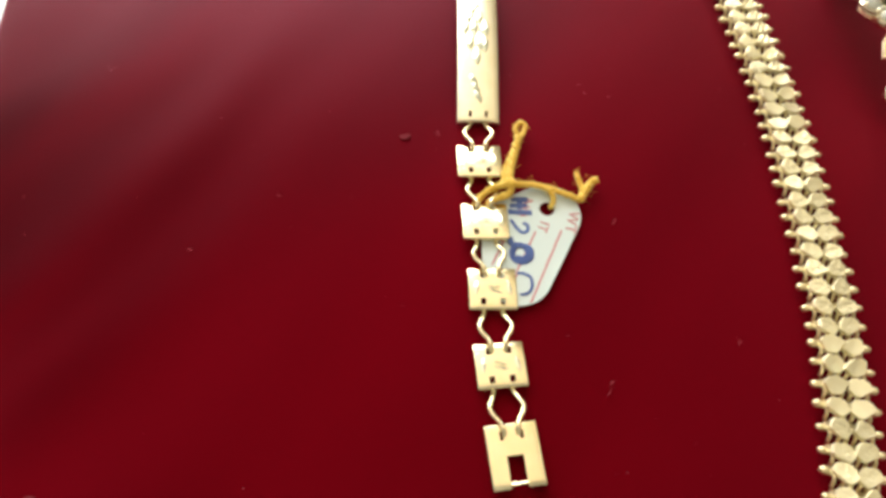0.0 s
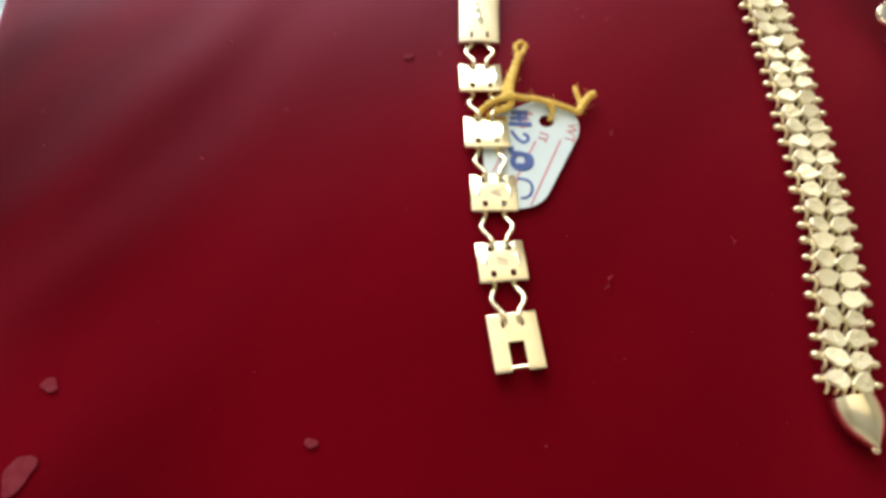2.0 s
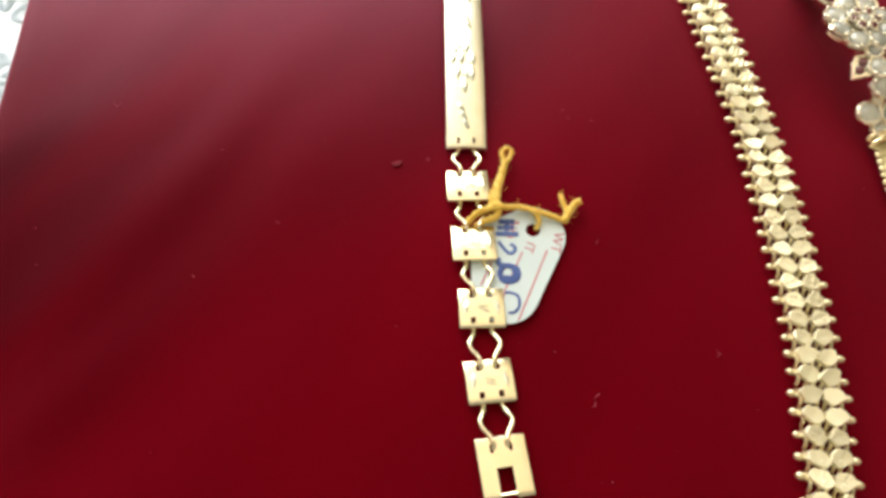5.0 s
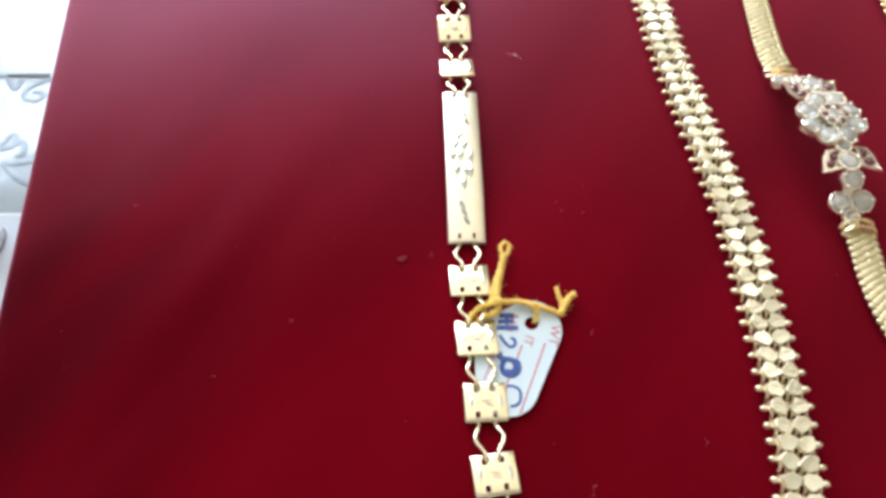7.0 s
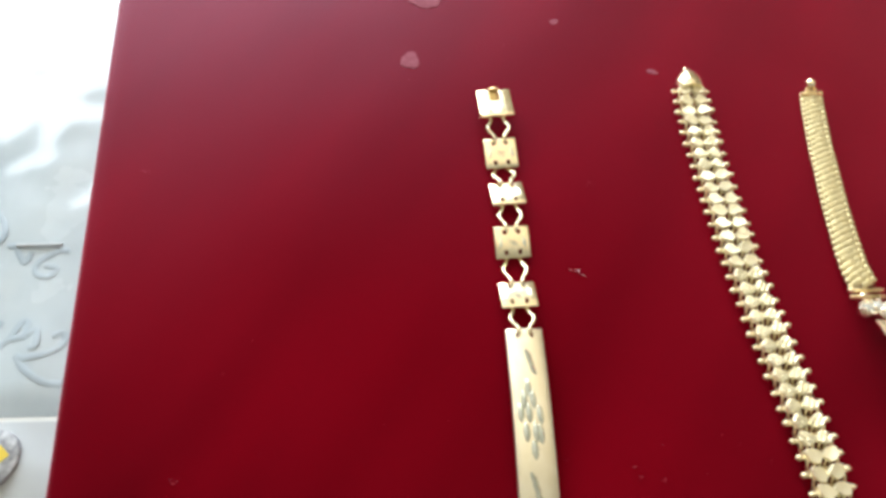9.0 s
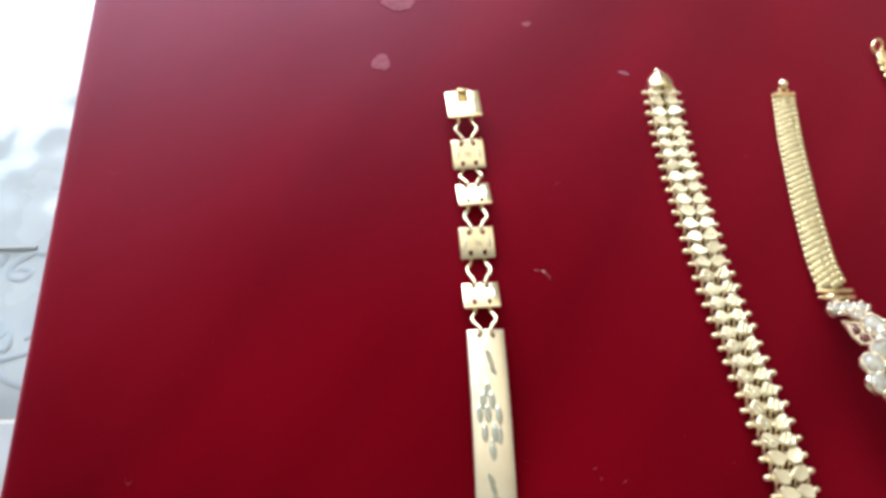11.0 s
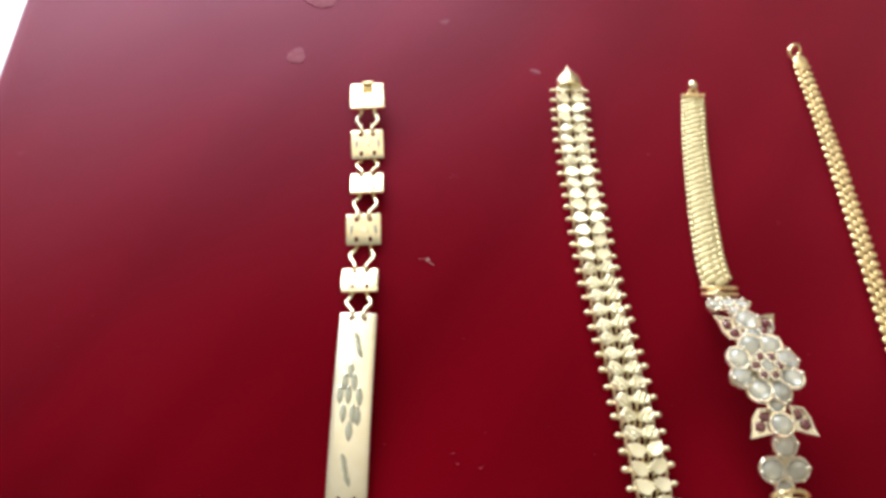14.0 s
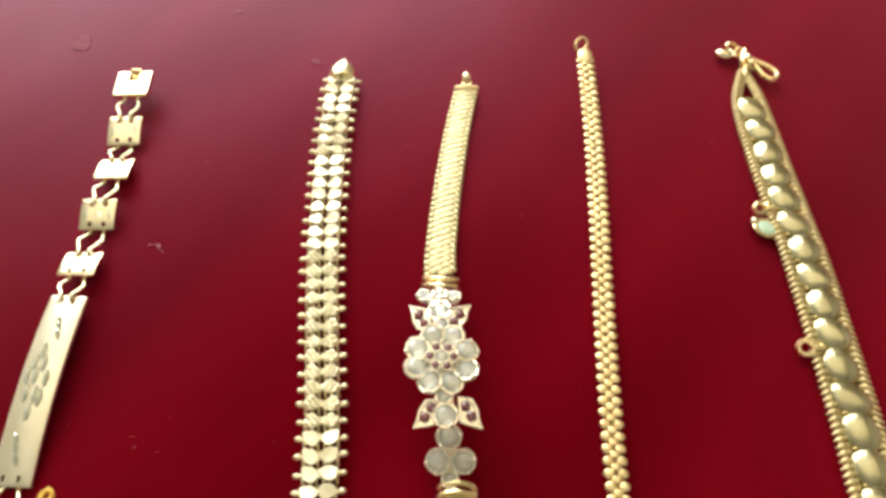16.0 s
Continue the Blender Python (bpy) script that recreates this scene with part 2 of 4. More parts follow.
# ---- building helpers (shapes in centimetres) ----
def mesh_of(name, bm, mat, angle=40.0):
    bm.transform(Matrix.Scale(CM, 4))
    bmesh.ops.recalc_face_normals(bm, faces=bm.faces)
    me = bpy.data.meshes.new(name)
    bm.to_mesh(me)
    bm.free()
    me.materials.append(mat)
    for p in me.polygons:
        p.use_smooth = angle > 0
    if angle > 0:
        me.set_sharp_from_angle(angle=radians(angle))
    return me


def put(name, mesh, m=None, parent=None, label=""):
    """One object on a mesh at a world pose m (in metres), under parent."""
    ob = new(name, mesh)
    m = m or Matrix()
    if parent:
        ob.parent = parent
        base = Matrix()
        up = parent
        while up:
            base = up.matrix_basis @ base
            up = up.parent
        m = base.inverted() @ m
    ob.matrix_basis = m
    if label:
        tagged(ob, label)
    return ob


def part(name, bm, mat, parent=None, label="", m=None, angle=40.0):
    return put(name, mesh_of(name, bm, mat, angle), m, parent, label)


def thing(name, x, y, label, category, group="", z=0.0):
    ob = new(name)
    ob.empty_display_size = 0.01
    ob.matrix_basis = pose(x * CM, y * CM, z * CM)
    return tagged(ob, label, category, group)


def cm_pose(x, y, z, rx=0, ry=0, rz=0):
    return pose(x * CM, y * CM, z * CM, rx, ry, rz)


def block(w, h, d, bevel=0.02, segs=2):
    bm = bmesh.new()
    bmesh.ops.create_cube(bm, size=1)
    bmesh.ops.scale(bm, vec=(w, h, d), verts=bm.verts)
    if bevel:
        bmesh.ops.bevel(bm, geom=bm.edges[:], offset=bevel, segments=segs, affect="EDGES", profile=0.5)
    return bm


def tube(points, r, sides=8, closed=False, bm=None, flat=1.0, cap=True):
    """A round bar along points; r one radius or one for each point; flat squeezes it towards the ground."""
    bm = bm or bmesh.new()
    pts = [Vector(p) for p in points]
    rs = r if isinstance(r, (list, tuple)) else [r] * len(pts)
    rings = []
    n = len(pts)
    ref = Vector((0, 0, 1))
    for i, p in enumerate(pts):
        a = pts[i - 1] if i or closed else p
        b = pts[(i + 1) % n] if i < n - 1 or closed else p
        d = (b - a).normalized()
        side = d.cross(ref)
        if side.length < 0.05:
            side = d.cross(Vector((0, 1, 0)))
        side.normalize()
        up = side.cross(d)
        rings.append([bm.verts.new(p + rs[i] * (math.cos(k * math.tau / sides) * side + flat * math.sin(k * math.tau / sides) * up)) for k in range(sides)])
    for i in range(n if closed else n - 1):
        a, b = rings[i], rings[(i + 1) % n]
        for k in range(sides):
            bm.faces.new((a[k], a[(k + 1) % sides], b[(k + 1) % sides], b[k]))
    if cap and not closed:
        bm.faces.new(rings[0][::-1])
        bm.faces.new(rings[-1])
    return bm


def smooth_line(points, n=8):
    """Catmull-Rom through points."""
    P = [Vector(p) for p in points]
    P = [2 * P[0] - P[1]] + P + [2 * P[-1] - P[-2]]
    out = []
    for i in range(1, len(P) - 2):
        a, b, c, d = P[i - 1 : i + 3]
        for k in range(n):
            t = k / n
            out.append(0.5 * (2 * b + (c - a) * t + (2 * a - 5 * b + 4 * c - d) * t * t + (3 * b - a - 3 * c + d) * t**3))
    return out + [P[-2]]


def steps_along(points, pitch):
    """Places at an even pitch along a smooth line: (place, heading in degrees from +y, pitch of the line in degrees)."""
    line = smooth_line(points, 24)
    out, left = [], 0.0
    for a, b in zip(line, line[1:]):
        d = (b - a).length
        while left <= d:
            p = a.lerp(b, left / d)
            v = (b - a).normalized()
            out.append((p, math.degrees(math.atan2(-v.x, v.y)), math.degrees(math.asin(v.z))))
            left += pitch
        left -= d
    return out


def ball(r, sub=1, squash=(1, 1, 1), bm=None, at=(0, 0, 0)):
    bm = bm or bmesh.new()
    made = bmesh.ops.create_icosphere(bm, subdivisions=sub, radius=r)["verts"]
    bmesh.ops.scale(bm, vec=squash, verts=made)
    bmesh.ops.translate(bm, vec=at, verts=made)
    return bm


def ring(r, thick, n=16, sides=6, bm=None, at=(0, 0, 0), sx=1.0, sy=1.0):
    pts = [(at[0] + sx * r * math.cos(k * math.tau / n), at[1] + sy * r * math.sin(k * math.tau / n), at[2]) for k in range(n)]
    return tube(pts, thick, sides, True, bm)


def slotted_plate(xs, ys, holes, thick, lift=lambda x, y: 0.0, bevel=0.018):
    """A plate on a grid of lines, pierced where (column, row) is in holes."""
    bm = bmesh.new()
    top = {(i, j): bm.verts.new((x, y, lift(x, y))) for i, x in enumerate(xs) for j, y in enumerate(ys)}
    low = {(i, j): bm.verts.new((x, y, lift(x, y) - thick)) for i, x in enumerate(xs) for j, y in enumerate(ys)}
    solid = {(i, j) for i in range(len(xs) - 1) for j in range(len(ys) - 1)} - set(holes)
    for i, j in solid:
        c = [(i, j), (i + 1, j), (i + 1, j + 1), (i, j + 1)]
        bm.faces.new([top[k] for k in c])
        bm.faces.new([low[k] for k in c[::-1]])
        for a, b, nb in ((0, 1, (i, j - 1)), (1, 2, (i + 1, j)), (2, 3, (i, j + 1)), (3, 0, (i - 1, j))):
            if nb not in solid:
                bm.faces.new((top[c[b]], top[c[a]], low[c[a]], low[c[b]]))
    bmesh.ops.delete(bm, geom=[v for v in bm.verts if not v.link_faces], context="VERTS")
    bmesh.ops.recalc_face_normals(bm, faces=bm.faces)
    if bevel:
        x0, x1, y0, y1 = xs[0], xs[-1], ys[0], ys[-1]
        rim = [e for e in bm.edges if e.calc_face_angle(0) > 1.0 and all(abs(v.co.x - x0) < 1e-4 or abs(v.co.x - x1) < 1e-4 or abs(v.co.y - y0) < 1e-4 or abs(v.co.y - y1) < 1e-4 for v in e.verts)]
        bmesh.ops.bevel(bm, geom=rim, offset=bevel, segments=2, affect="EDGES", profile=0.5)
    return bm


def facet(length, width, depth=0.02):
    """A lens-shaped tool cut with one crisp ridge."""
    bm = bmesh.new()
    n = 8
    ridge = [bm.verts.new((0.12 * width * math.sin(k / n * math.pi), (k / n - 0.5) * length, depth * math.sin(k / n * math.pi))) for k in range(n + 1)]
    for s in (-1, 1):
        side = [bm.verts.new((s * 0.5 * width * math.sin(k / n * math.pi) ** 0.8 if 0 < k < n else 0, (k / n - 0.5) * length, 0)) for k in range(n + 1)]
        for k in range(n):
            bm.faces.new((side[k], side[k + 1], ridge[k + 1], ridge[k]) if s < 0 else (ridge[k], ridge[k + 1], side[k + 1], side[k]))
    bmesh.ops.remove_doubles(bm, verts=bm.verts, dist=1e-4)
    return bm


# ---- the room that closes the place ----
def slab(name, lo, hi, mat, label=""):
    bm = bmesh.new()
    bmesh.ops.create_cube(bm, size=1)
    size = [b - a for a, b in zip(lo, hi)]
    bmesh.ops.scale(bm, vec=size, verts=bm.verts)
    bmesh.ops.translate(bm, vec=[(a + b) / 2 for a, b in zip(lo, hi)], verts=bm.verts)
    bmesh.ops.scale(bm, vec=(100, 100, 100), verts=bm.verts)
    ob = part(name, bm, mat, None, "", angle=0)
    return tagged(ob, label or name.replace("_", " "), kind="structure")


FLOOR_Z, CEIL_Z = -0.80, 1.9
slab("floor", (-2.2, -2.2, FLOOR_Z - 0.1), (2.2, 1.9, FLOOR_Z), floor_mat, "plain brown floor")
slab("ceiling", (-2.2, -2.2, CEIL_Z), (2.2, 1.9, CEIL_Z + 0.1), ceiling_mat, "plain off-white ceiling")
slab("wall_west", (-2.2, -2.0, FLOOR_Z), (-2.0, 1.7, CEIL_Z), wall_mat, "plain painted wall")
slab("wall_east", (2.0, -2.0, FLOOR_Z), (2.2, 1.7, CEIL_Z), wall_mat, "plain painted wall")
slab("wall_south", (-2.2, -2.2, FLOOR_Z), (2.2, -2.0, CEIL_Z), wall_mat, "plain painted wall")
bm = slotted_plate([-220, WIN_X0 * 100, WIN_X1 * 100, 220], [FLOOR_Z * 100, WIN_Z0 * 100, WIN_Z1 * 100, CEIL_Z * 100], [(1, 1)], 20.0, bevel=0)
tagged(part("wall_north", bm, wall_mat, None, "", pose(0, 1.7, 0, 90, 0, 0), 0), "plain painted wall with a window opening", kind="structure")

TABLE = -4.6
bm = block(150, 100, 3.0, 0.3)
counter = tagged(part("shop_counter", bm, table_mat, None, "", cm_pose(10, 5, TABLE - 1.5)), "pale laminate shop counter top", "counter")
for lx in (-55, 75):
    for ly in (-35, 45):
        part("leg", block(5, 5, 75.4, 0.3), table_mat, counter, "", cm_pose(lx, ly, TABLE - 3.0 - 37.7))


# ---- velvet pad ----
def pad_left(y):
    return -9.90 - 0.079 * y


def velvet_pad():
    ob = thing("velvet_pad", 10, 5, "dark red velvet covered display pad on the counter", "display pad", z=TABLE)
    bm = bmesh.new()
    ny, nx, y0, y1, xr = 130, 150, -17.0, 27.0, 33.0
    r = 0.22
    prof = [(0.0, TABLE + 0.02), (0.0, -r)] + [(r - r * math.cos(a), -r + r * math.sin(a)) for a in (0.4, 0.8, 1.2, 1.57)]
    rows = []
    for j in range(ny + 1):
        y = y0 + (y1 - y0) * j / ny
        xl = pad_left(y)
        row = [bm.verts.new((xl + dx, y, z)) for dx, z in prof]
        for i in range(1, nx + 1):
            x = xl + r + (xr - xl - 2 * r) * (i / nx)
            z = 0.035 * (noise.noise(Vector((x * 0.16, y * 0.10, 0.3))) + 0.5 * noise.noise(Vector((x * 0.4, y * 0.3, 2.0)))) - 0.03
            # soft slanting ripples where the cover is slack, near its free edge
            slack = min(1.0, max(0.0, (-2.0 - x) / 3.5)) * min(1.0, max(0.0, (5.0 - y) / 5.0))
            across = 0.84 * x - 0.54 * y + 0.9 * noise.noise(Vector((x * 0.25, y * 0.25, 5.0)))
            z += 0.022 * slack * math.sin(across * math.tau / 2.6)
            fade = min(1.0, (x - xl) / 1.5, (xr - x) / 1.5)
            row.append(bm.verts.new((x, y, z * max(fade, 0))))
        row += [bm.verts.new((xr - dx, y, z)) for dx, z in reversed(prof[:-1])]
        rows.append(row)
    for a, b in zip(rows, rows[1:]):
        for i in range(len(a) - 1):
            bm.faces.new((a[i], a[i + 1], b[i + 1], b[i]))
    for row in (rows[0], rows[-1]):
        lo = [bm.verts.new((v.co.x, v.co.y, TABLE + 0.02)) for v in row]
        for i in range(len(row) - 1):
            bm.faces.new((row[i], row[i + 1], lo[i + 1], lo[i]))
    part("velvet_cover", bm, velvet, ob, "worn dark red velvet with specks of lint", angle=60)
    part("board", block(42.0, 43.0, 0.12, 0.02), paper, ob, "", cm_pose(11.5, 5, TABLE + 0.06))
    return ob


velvet_pad()


# ---- bracelet with an engraved bar ----
def small_plate(h):
    xs = [-0.44, -0.225, -0.13, 0.13, 0.225, 0.44]
    ys = [-h / 2, -h / 2 + 0.09, -h / 2 + 0.21, 0.0, h / 2 - 0.21, h / 2 - 0.09, h / 2]
    return slotted_plate(xs, ys, [(1, 1), (3, 1), (1, 4), (3, 4)], 0.11, lambda x, y: 0.05 * math.cos(y / h * 2.6) - 0.05)


PLATES = [  # x, y, top z, turn, tip, height
    (0.28, 9.39, 0.30, 5.0, 14.0, 0.86), (0.36, 8.13, 0.30, 4.5, -13.0, 0.79), (0.37, 6.64, 0.30, 3.5, 14.0, 0.83), (0.39, 5.20, 0.35, 2.5, -12.0, 0.74),
    (0.48, -0.97, 0.17, 2.0, -7.0, 0.80), (0.58, -2.33, 0.17, 2.0, -9.0, 0.84), (0.70, -3.73, 0.14, 2.0, -2.0, 0.82), (0.81, -5.16, 0.14, 6.5, -4.0, 0.82),
]


def engraved_bracelet():
    ob = thing("plate_bracelet", 0.45, 2.1, "gold bracelet of wire-joined square plates with an engraved bar", "bracelet", "bracelets on the velvet")
    ends = []
    side_cut = mesh_of("side_cut", facet(0.30, 0.085, 0.018), cut_gold, 0)
    dash_cut = mesh_of("dash_cut", facet(0.28, 0.032, 0.012), cut_gold, 0)
    bar_cut = mesh_of("drop_cut", facet(0.46, 0.16, 0.045), cut_gold, 0)
    leaf_cut = mesh_of("leaf_cut", facet(0.34, 0.12, 0.038), cut_gold, 0)
    rng = random.Random(4)
    for x, y, z, turn, tip, h in PLATES:
        m = cm_pose(x, y, z, tip, 0, turn)
        p = put("plate", mesh_of("plate", small_plate(h), gold), m, ob)
        for s in (-1, 1):
            put("engraving", side_cut, m @ cm_pose(0.30 * s, 0, 0.006, 0, 0, 8 * s), p)
        for k in range(2):
            put("engraving", dash_cut, m @ cm_pose(rng.uniform(-0.04, 0.06), -0.06 + 0.08 * k, 0.008, 0, 0, 80 + rng.uniform(-12, 12)), p)
        ends.append((y, m, h / 2 - 0.15, 0.175))
    # clasp with a folded tongue, and the hooked end
    m = cm_pose(0.20, 10.91, 0.55, -3, 0, 5)
    xs, ys = [-0.47, -0.21, -0.15, 0.15, 0.21, 0.47], [-0.47, -0.36, -0.27, 0.06, 0.36, 0.47]
    p = put("clasp", mesh_of("clasp", slotted_plate(xs, ys, [(1, 1), (3, 1), (2, 3), (2, 4)], 0.16), gold), m, ob)
    # the tongue's dark colour carries the shade of its recess
    part("clasp_tongue", block(0.25, 0.44, 0.05, 0.015), dark_gold, p, "folded brass tongue", m @ cm_pose(0.0, 0.27, -0.10, 9, 0, 0))
    part("clasp_tongue_edge", block(0.28, 0.07, 0.12, 0.02), rich_gold, p, "", m @ cm_pose(0.02, 0.49, -0.01))
    ends.append((10.91, m, 0.32, 0.18))
    m = cm_pose(1.01, -6.68, 0.15, 0, 0, 8.6)
    xs, ys = [-0.44, -0.20, -0.14, 0.14, 0.20, 0.44], [-0.52, -0.40, 0.0, 0.26, 0.40, 0.52]
    p = put("end_plate", mesh_of("end_plate", slotted_plate(xs, ys, [(1, 3), (3, 3), (2, 0), (2, 1)], 0.12), gold), m, ob)
    part("hook_bar", tube([(-0.16, -0.44, -0.05), (0.16, -0.44, -0.05)], 0.035), gold, p, "", m)
    ends.append((-6.68, m, 0.33, 0.17))
    # engraved bar, arched along and across
    L = 4.32
    xs = [-0.435, -0.32, -0.20, -0.135, 0, 0.135, 0.20, 0.32, 0.435]
    ys = [-L / 2, -L / 2 + 0.10, -L / 2 + 0.23] + [-L / 2 + 0.23 + (L - 0.46) * k / 16 for k in range(1, 16)] + [L / 2 - 0.23, L / 2 - 0.10, L / 2]

    def arch(x, y):
        return 0.16 * (1 - (2 * y / L) ** 2) - 0.28 * x * x - 0.04

    m = cm_pose(0.45, 2.12, 0.33, 3.0, 0, 0.4)
    p = put("engraved_bar", mesh_of("engraved_bar", slotted_plate(xs, ys, [(2, 1), (5, 1), (2, len(ys) - 3), (5, len(ys) - 3)], 0.10, arch), satin_gold), m, ob, "satin engraved gold bar")
    cuts = [(-0.06, 0.72), (-0.17, 0.46), (0.03, 0.45), (-0.26, 0.17), (-0.08, 0.16), (0.16, 0.12), (-0.17, -0.24), (0.04, -0.25), (0.14, -0.30), (-0.02, -0.62)]
    for cx, cy in cuts:
        put("engraving", bar_cut, m @ cm_pose(cx, cy, arch(cx, cy) + 0.004, 0, 0, 3 + 9 * cx), p)
    for group in (((0.02, 1.50), (0.06, 1.34), (0.10, 1.15)), ((-0.09, -1.22), (-0.05, -1.40), (0.0, -1.60))):
        for cx, cy in group:
            put("engraving", leaf_cut, m @ cm_pose(cx, cy, arch(cx, cy) + 0.004, 0, 0, 24), p)
    ends.append((4.29, m @ cm_pose(0, L / 2 - 0.15, 0), 0.0, 0.165))
    ends.append((-0.03, m @ cm_pose(0, -L / 2 + 0.15, 0), 0.0, 0.165))
    # wavy wires between neighbours
    ends.sort(key=lambda e: -e[0])
    pairs = [(a, b) for a, b in zip(ends, ends[1:]) if not (a[0] == 4.29 and b[0] == -0.03)]
    for (ya, ma, oa, xa), (yb, mb, obb, xb) in pairs:
        for s in (-1, 1):
            a0 = ma @ Vector((s * xa * CM, (-oa - 0.08) * CM, -0.05 * CM)) / CM
            b0 = mb @ Vector((s * xb * CM, obb * CM, -0.05 * CM)) / CM
            d = b0 - a0
            side = Vector((-d.y, d.x, 0)).normalized() * s
            if side.x * s < 0:
                side = -side
            zup = Vector((0, 0, 1))
            lift = (-0.09, -0.11, -0.05, 0.0, 0.03, 0.06, 0.09, 0.03)
            pts = [a0 + d * f + side * w + zup * h for f, w, h in zip((0, 0.12, 0.28, 0.43, 0.58, 0.73, 0.88, 1), (0.0, 0.0, 0.055, 0.115, 0.085, 0.0, -0.045, -0.045), lift)]
            part("wire_link", tube(smooth_line(pts, 6), 0.047, 10), gold, ob)
    return ob


engraved_bracelet()


# ---- double row nugget bracelet ----
def nugget(seed, side):
    """A flat cast scale, blunt at the bead side and drawn out to a point inwards: smooth, creased or cut into slanting blades."""
    rng = random.Random(seed)
    bm = bmesh.new()
    n, kind = 22, seed % 3
    shear, point = rng.uniform(-0.25, 0.05), rng.uniform(0.9, 1.12)
    lobes = rng.uniform(0, 6)

    def rim(a):
        c, d = math.cos(a), math.sin(a)
        r = 0.92 + 0.07 * math.sin(3 * a + lobes) + 0.05 * math.sin(5 * a + 2 * lobes)
        x, y = 0.218 * r * c, 0.185 * r * d
        if c > 0:
            y *= 1 - 0.45 * c * c
            x *= point
        return x, y + shear * x

    rings = []
    for f in (0.22, 0.44, 0.64, 0.80, 0.92, 1.0):
        row = []
        for k in range(n):
            x, y = rim(k * math.tau / n)
            x, y = x * f, y * f
            z = 0.0
            if kind == 0:
                w = (x * 0.80 + y * 0.60) / 0.115 + 0.4 * lobes
                z += 0.06 * (w - math.floor(w)) * (1 - f**6) - 0.02
            elif kind == 1:
                z += 0.016 * noise.noise(Vector((x * 22, y * 22, seed * 3.1))) + 0.10 * max(0.0, x * 0.6 + y)
            else:
                z += 0.12 * max(0.0, -x - 0.02) * math.cos(lobes) + 0.10 * max(0.0, x * math.sin(lobes) + y * 0.7)
            z -= 0.03 * (f > 0.95)
            row.append(bm.verts.new((x * side, y, z)))
        rings.append(row)
    mid = bm.verts.new((0, 0, 0.0))
    low = [bm.verts.new((v.co.x * 0.93, v.co.y * 0.93, -0.10)) for v in rings[-1]]
    for k in range(n):
        bm.faces.new((mid, rings[0][k], rings[0][(k + 1) % n]))
        for a, b in zip(rings, rings[1:] + [low]):
            bm.faces.new((a[k], b[k], b[(k + 1) % n], a[(k + 1) % n]))
    bm.faces.new(low[::-1])
    return bm


def nugget_bracelet():
    ob = thing("nugget_bracelet", 6.4, 2.0, "wide gold bracelet of two rows of faceted nuggets with beaded edges", "bracelet", "bracelets on the velvet")
    line = [(x, y, 0.17) for x, y in ((6.04, 11.62), (6.02, 10.5), (6.05, 9), (6.14, 7.5), (6.24, 6), (6.41, 4.5), (6.62, 3), (6.81, 1.5), (6.93, 0), (6.95, -1.5), (6.95, -3), (6.9, -4.5), (6.72, -6), (6.52, -7.4))]
    shapes = {s: [mesh_of("nugget", nugget(k, s), nugget_gold, 12) for k in range(9)] for s in (-1, 1)}
    bars = []
    rng = random.Random(11)
    for k in range(3):
        bm = tube([(-0.46, 0, 0.0), (0.46, 0, 0.0)], 0.045, 8)
        tube([(-0.36, 0.1, -0.10), (0.36, 0.1, -0.10)], 0.05, 8, False, bm)
        for s in (-1, 1):
            ball(0.066 + 0.006 * k, 2, (1.3, 0.95, 0.95), bm, (0.49 * s, 0.01 * k, 0.0))
            ball(0.05, 1, (1.2, 0.9, 0.9), bm, (0.41 * s, -0.015, 0.015))
            for lx in (0.07, 0.20, 0.36):
                tube(smooth_line([(s * lx, -0.21, -0.07), (s * lx, -0.12, 0.03), (s * lx, 0.0, 0.02), (s * lx, 0.09, -0.08)], 3), 0.032, 6, False, bm)
        bars.append(mesh_of("link", bm, link_gold, 50))
    run = 0
    for n, (p, head, tilt) in enumerate(steps_along(line, 0.372)):
        m = cm_pose(p.x, p.y, p.z, tilt, rng.uniform(-3, 3), head + 180 + rng.uniform(-4, 4))
        link = put("link", bars[n % 3], m, ob)
        if n % 4 == 0:
            run = rng.randrange(3)
        for s in (-1, 1):
            put("nugget", shapes[-s][run + 3 * rng.randrange(3)], m @ cm_pose(0.195 * s, rng.uniform(-0.015, 0.015), 0.13, rng.uniform(-14, 8), rng.uniform(-11, 11), rng.uniform(-9, 9)), link)
    # pointed caps
    for (cx, cy, turn, mat, k) in ((6.05, 11.80, 2, gold, 1.0), (6.53, -7.66, 188, gold, 1.16)):
        bm = bmesh.new()
        rings = []
        n = 14
        for j in range(9):
            t = j / 8
            w = 0.37 + 0.06 * math.sin(t * 3.4) - 0.33 * t**2.2
            h = 0.29 * (1 - 0.55 * t * t) + 0.03 * math.sin(t * 3.0)
            rings.append([bm.verts.new((w * math.cos(a) + 0.03 * t * (1 - k) * 8, -0.12 + 0.74 * k * t, max(h * math.sin(a), -0.10))) for a in (i * math.tau / n for i in range(n))])
        for a, b in zip(rings, rings[1:]):
            for i in range(n):
                bm.faces.new((a[i], a[(i + 1) % n], b[(i + 1) % n], b[i]))
        bm.faces.new(rings[0])
        bm.faces.new(rings[-1])
        m = cm_pose(cx, cy, 0.2, 0, 0, turn)
        cap = part("clasp_cap", bm, mat, ob, "smooth pointed gold clasp cap", m, 60)
        part("tip_bead", ball(0.085, 2), mat, cap, "", m @ cm_pose(0.24 * (1 - k), 0.74 * k - 0.12, 0.02))
    return ob


nugget_bracelet()


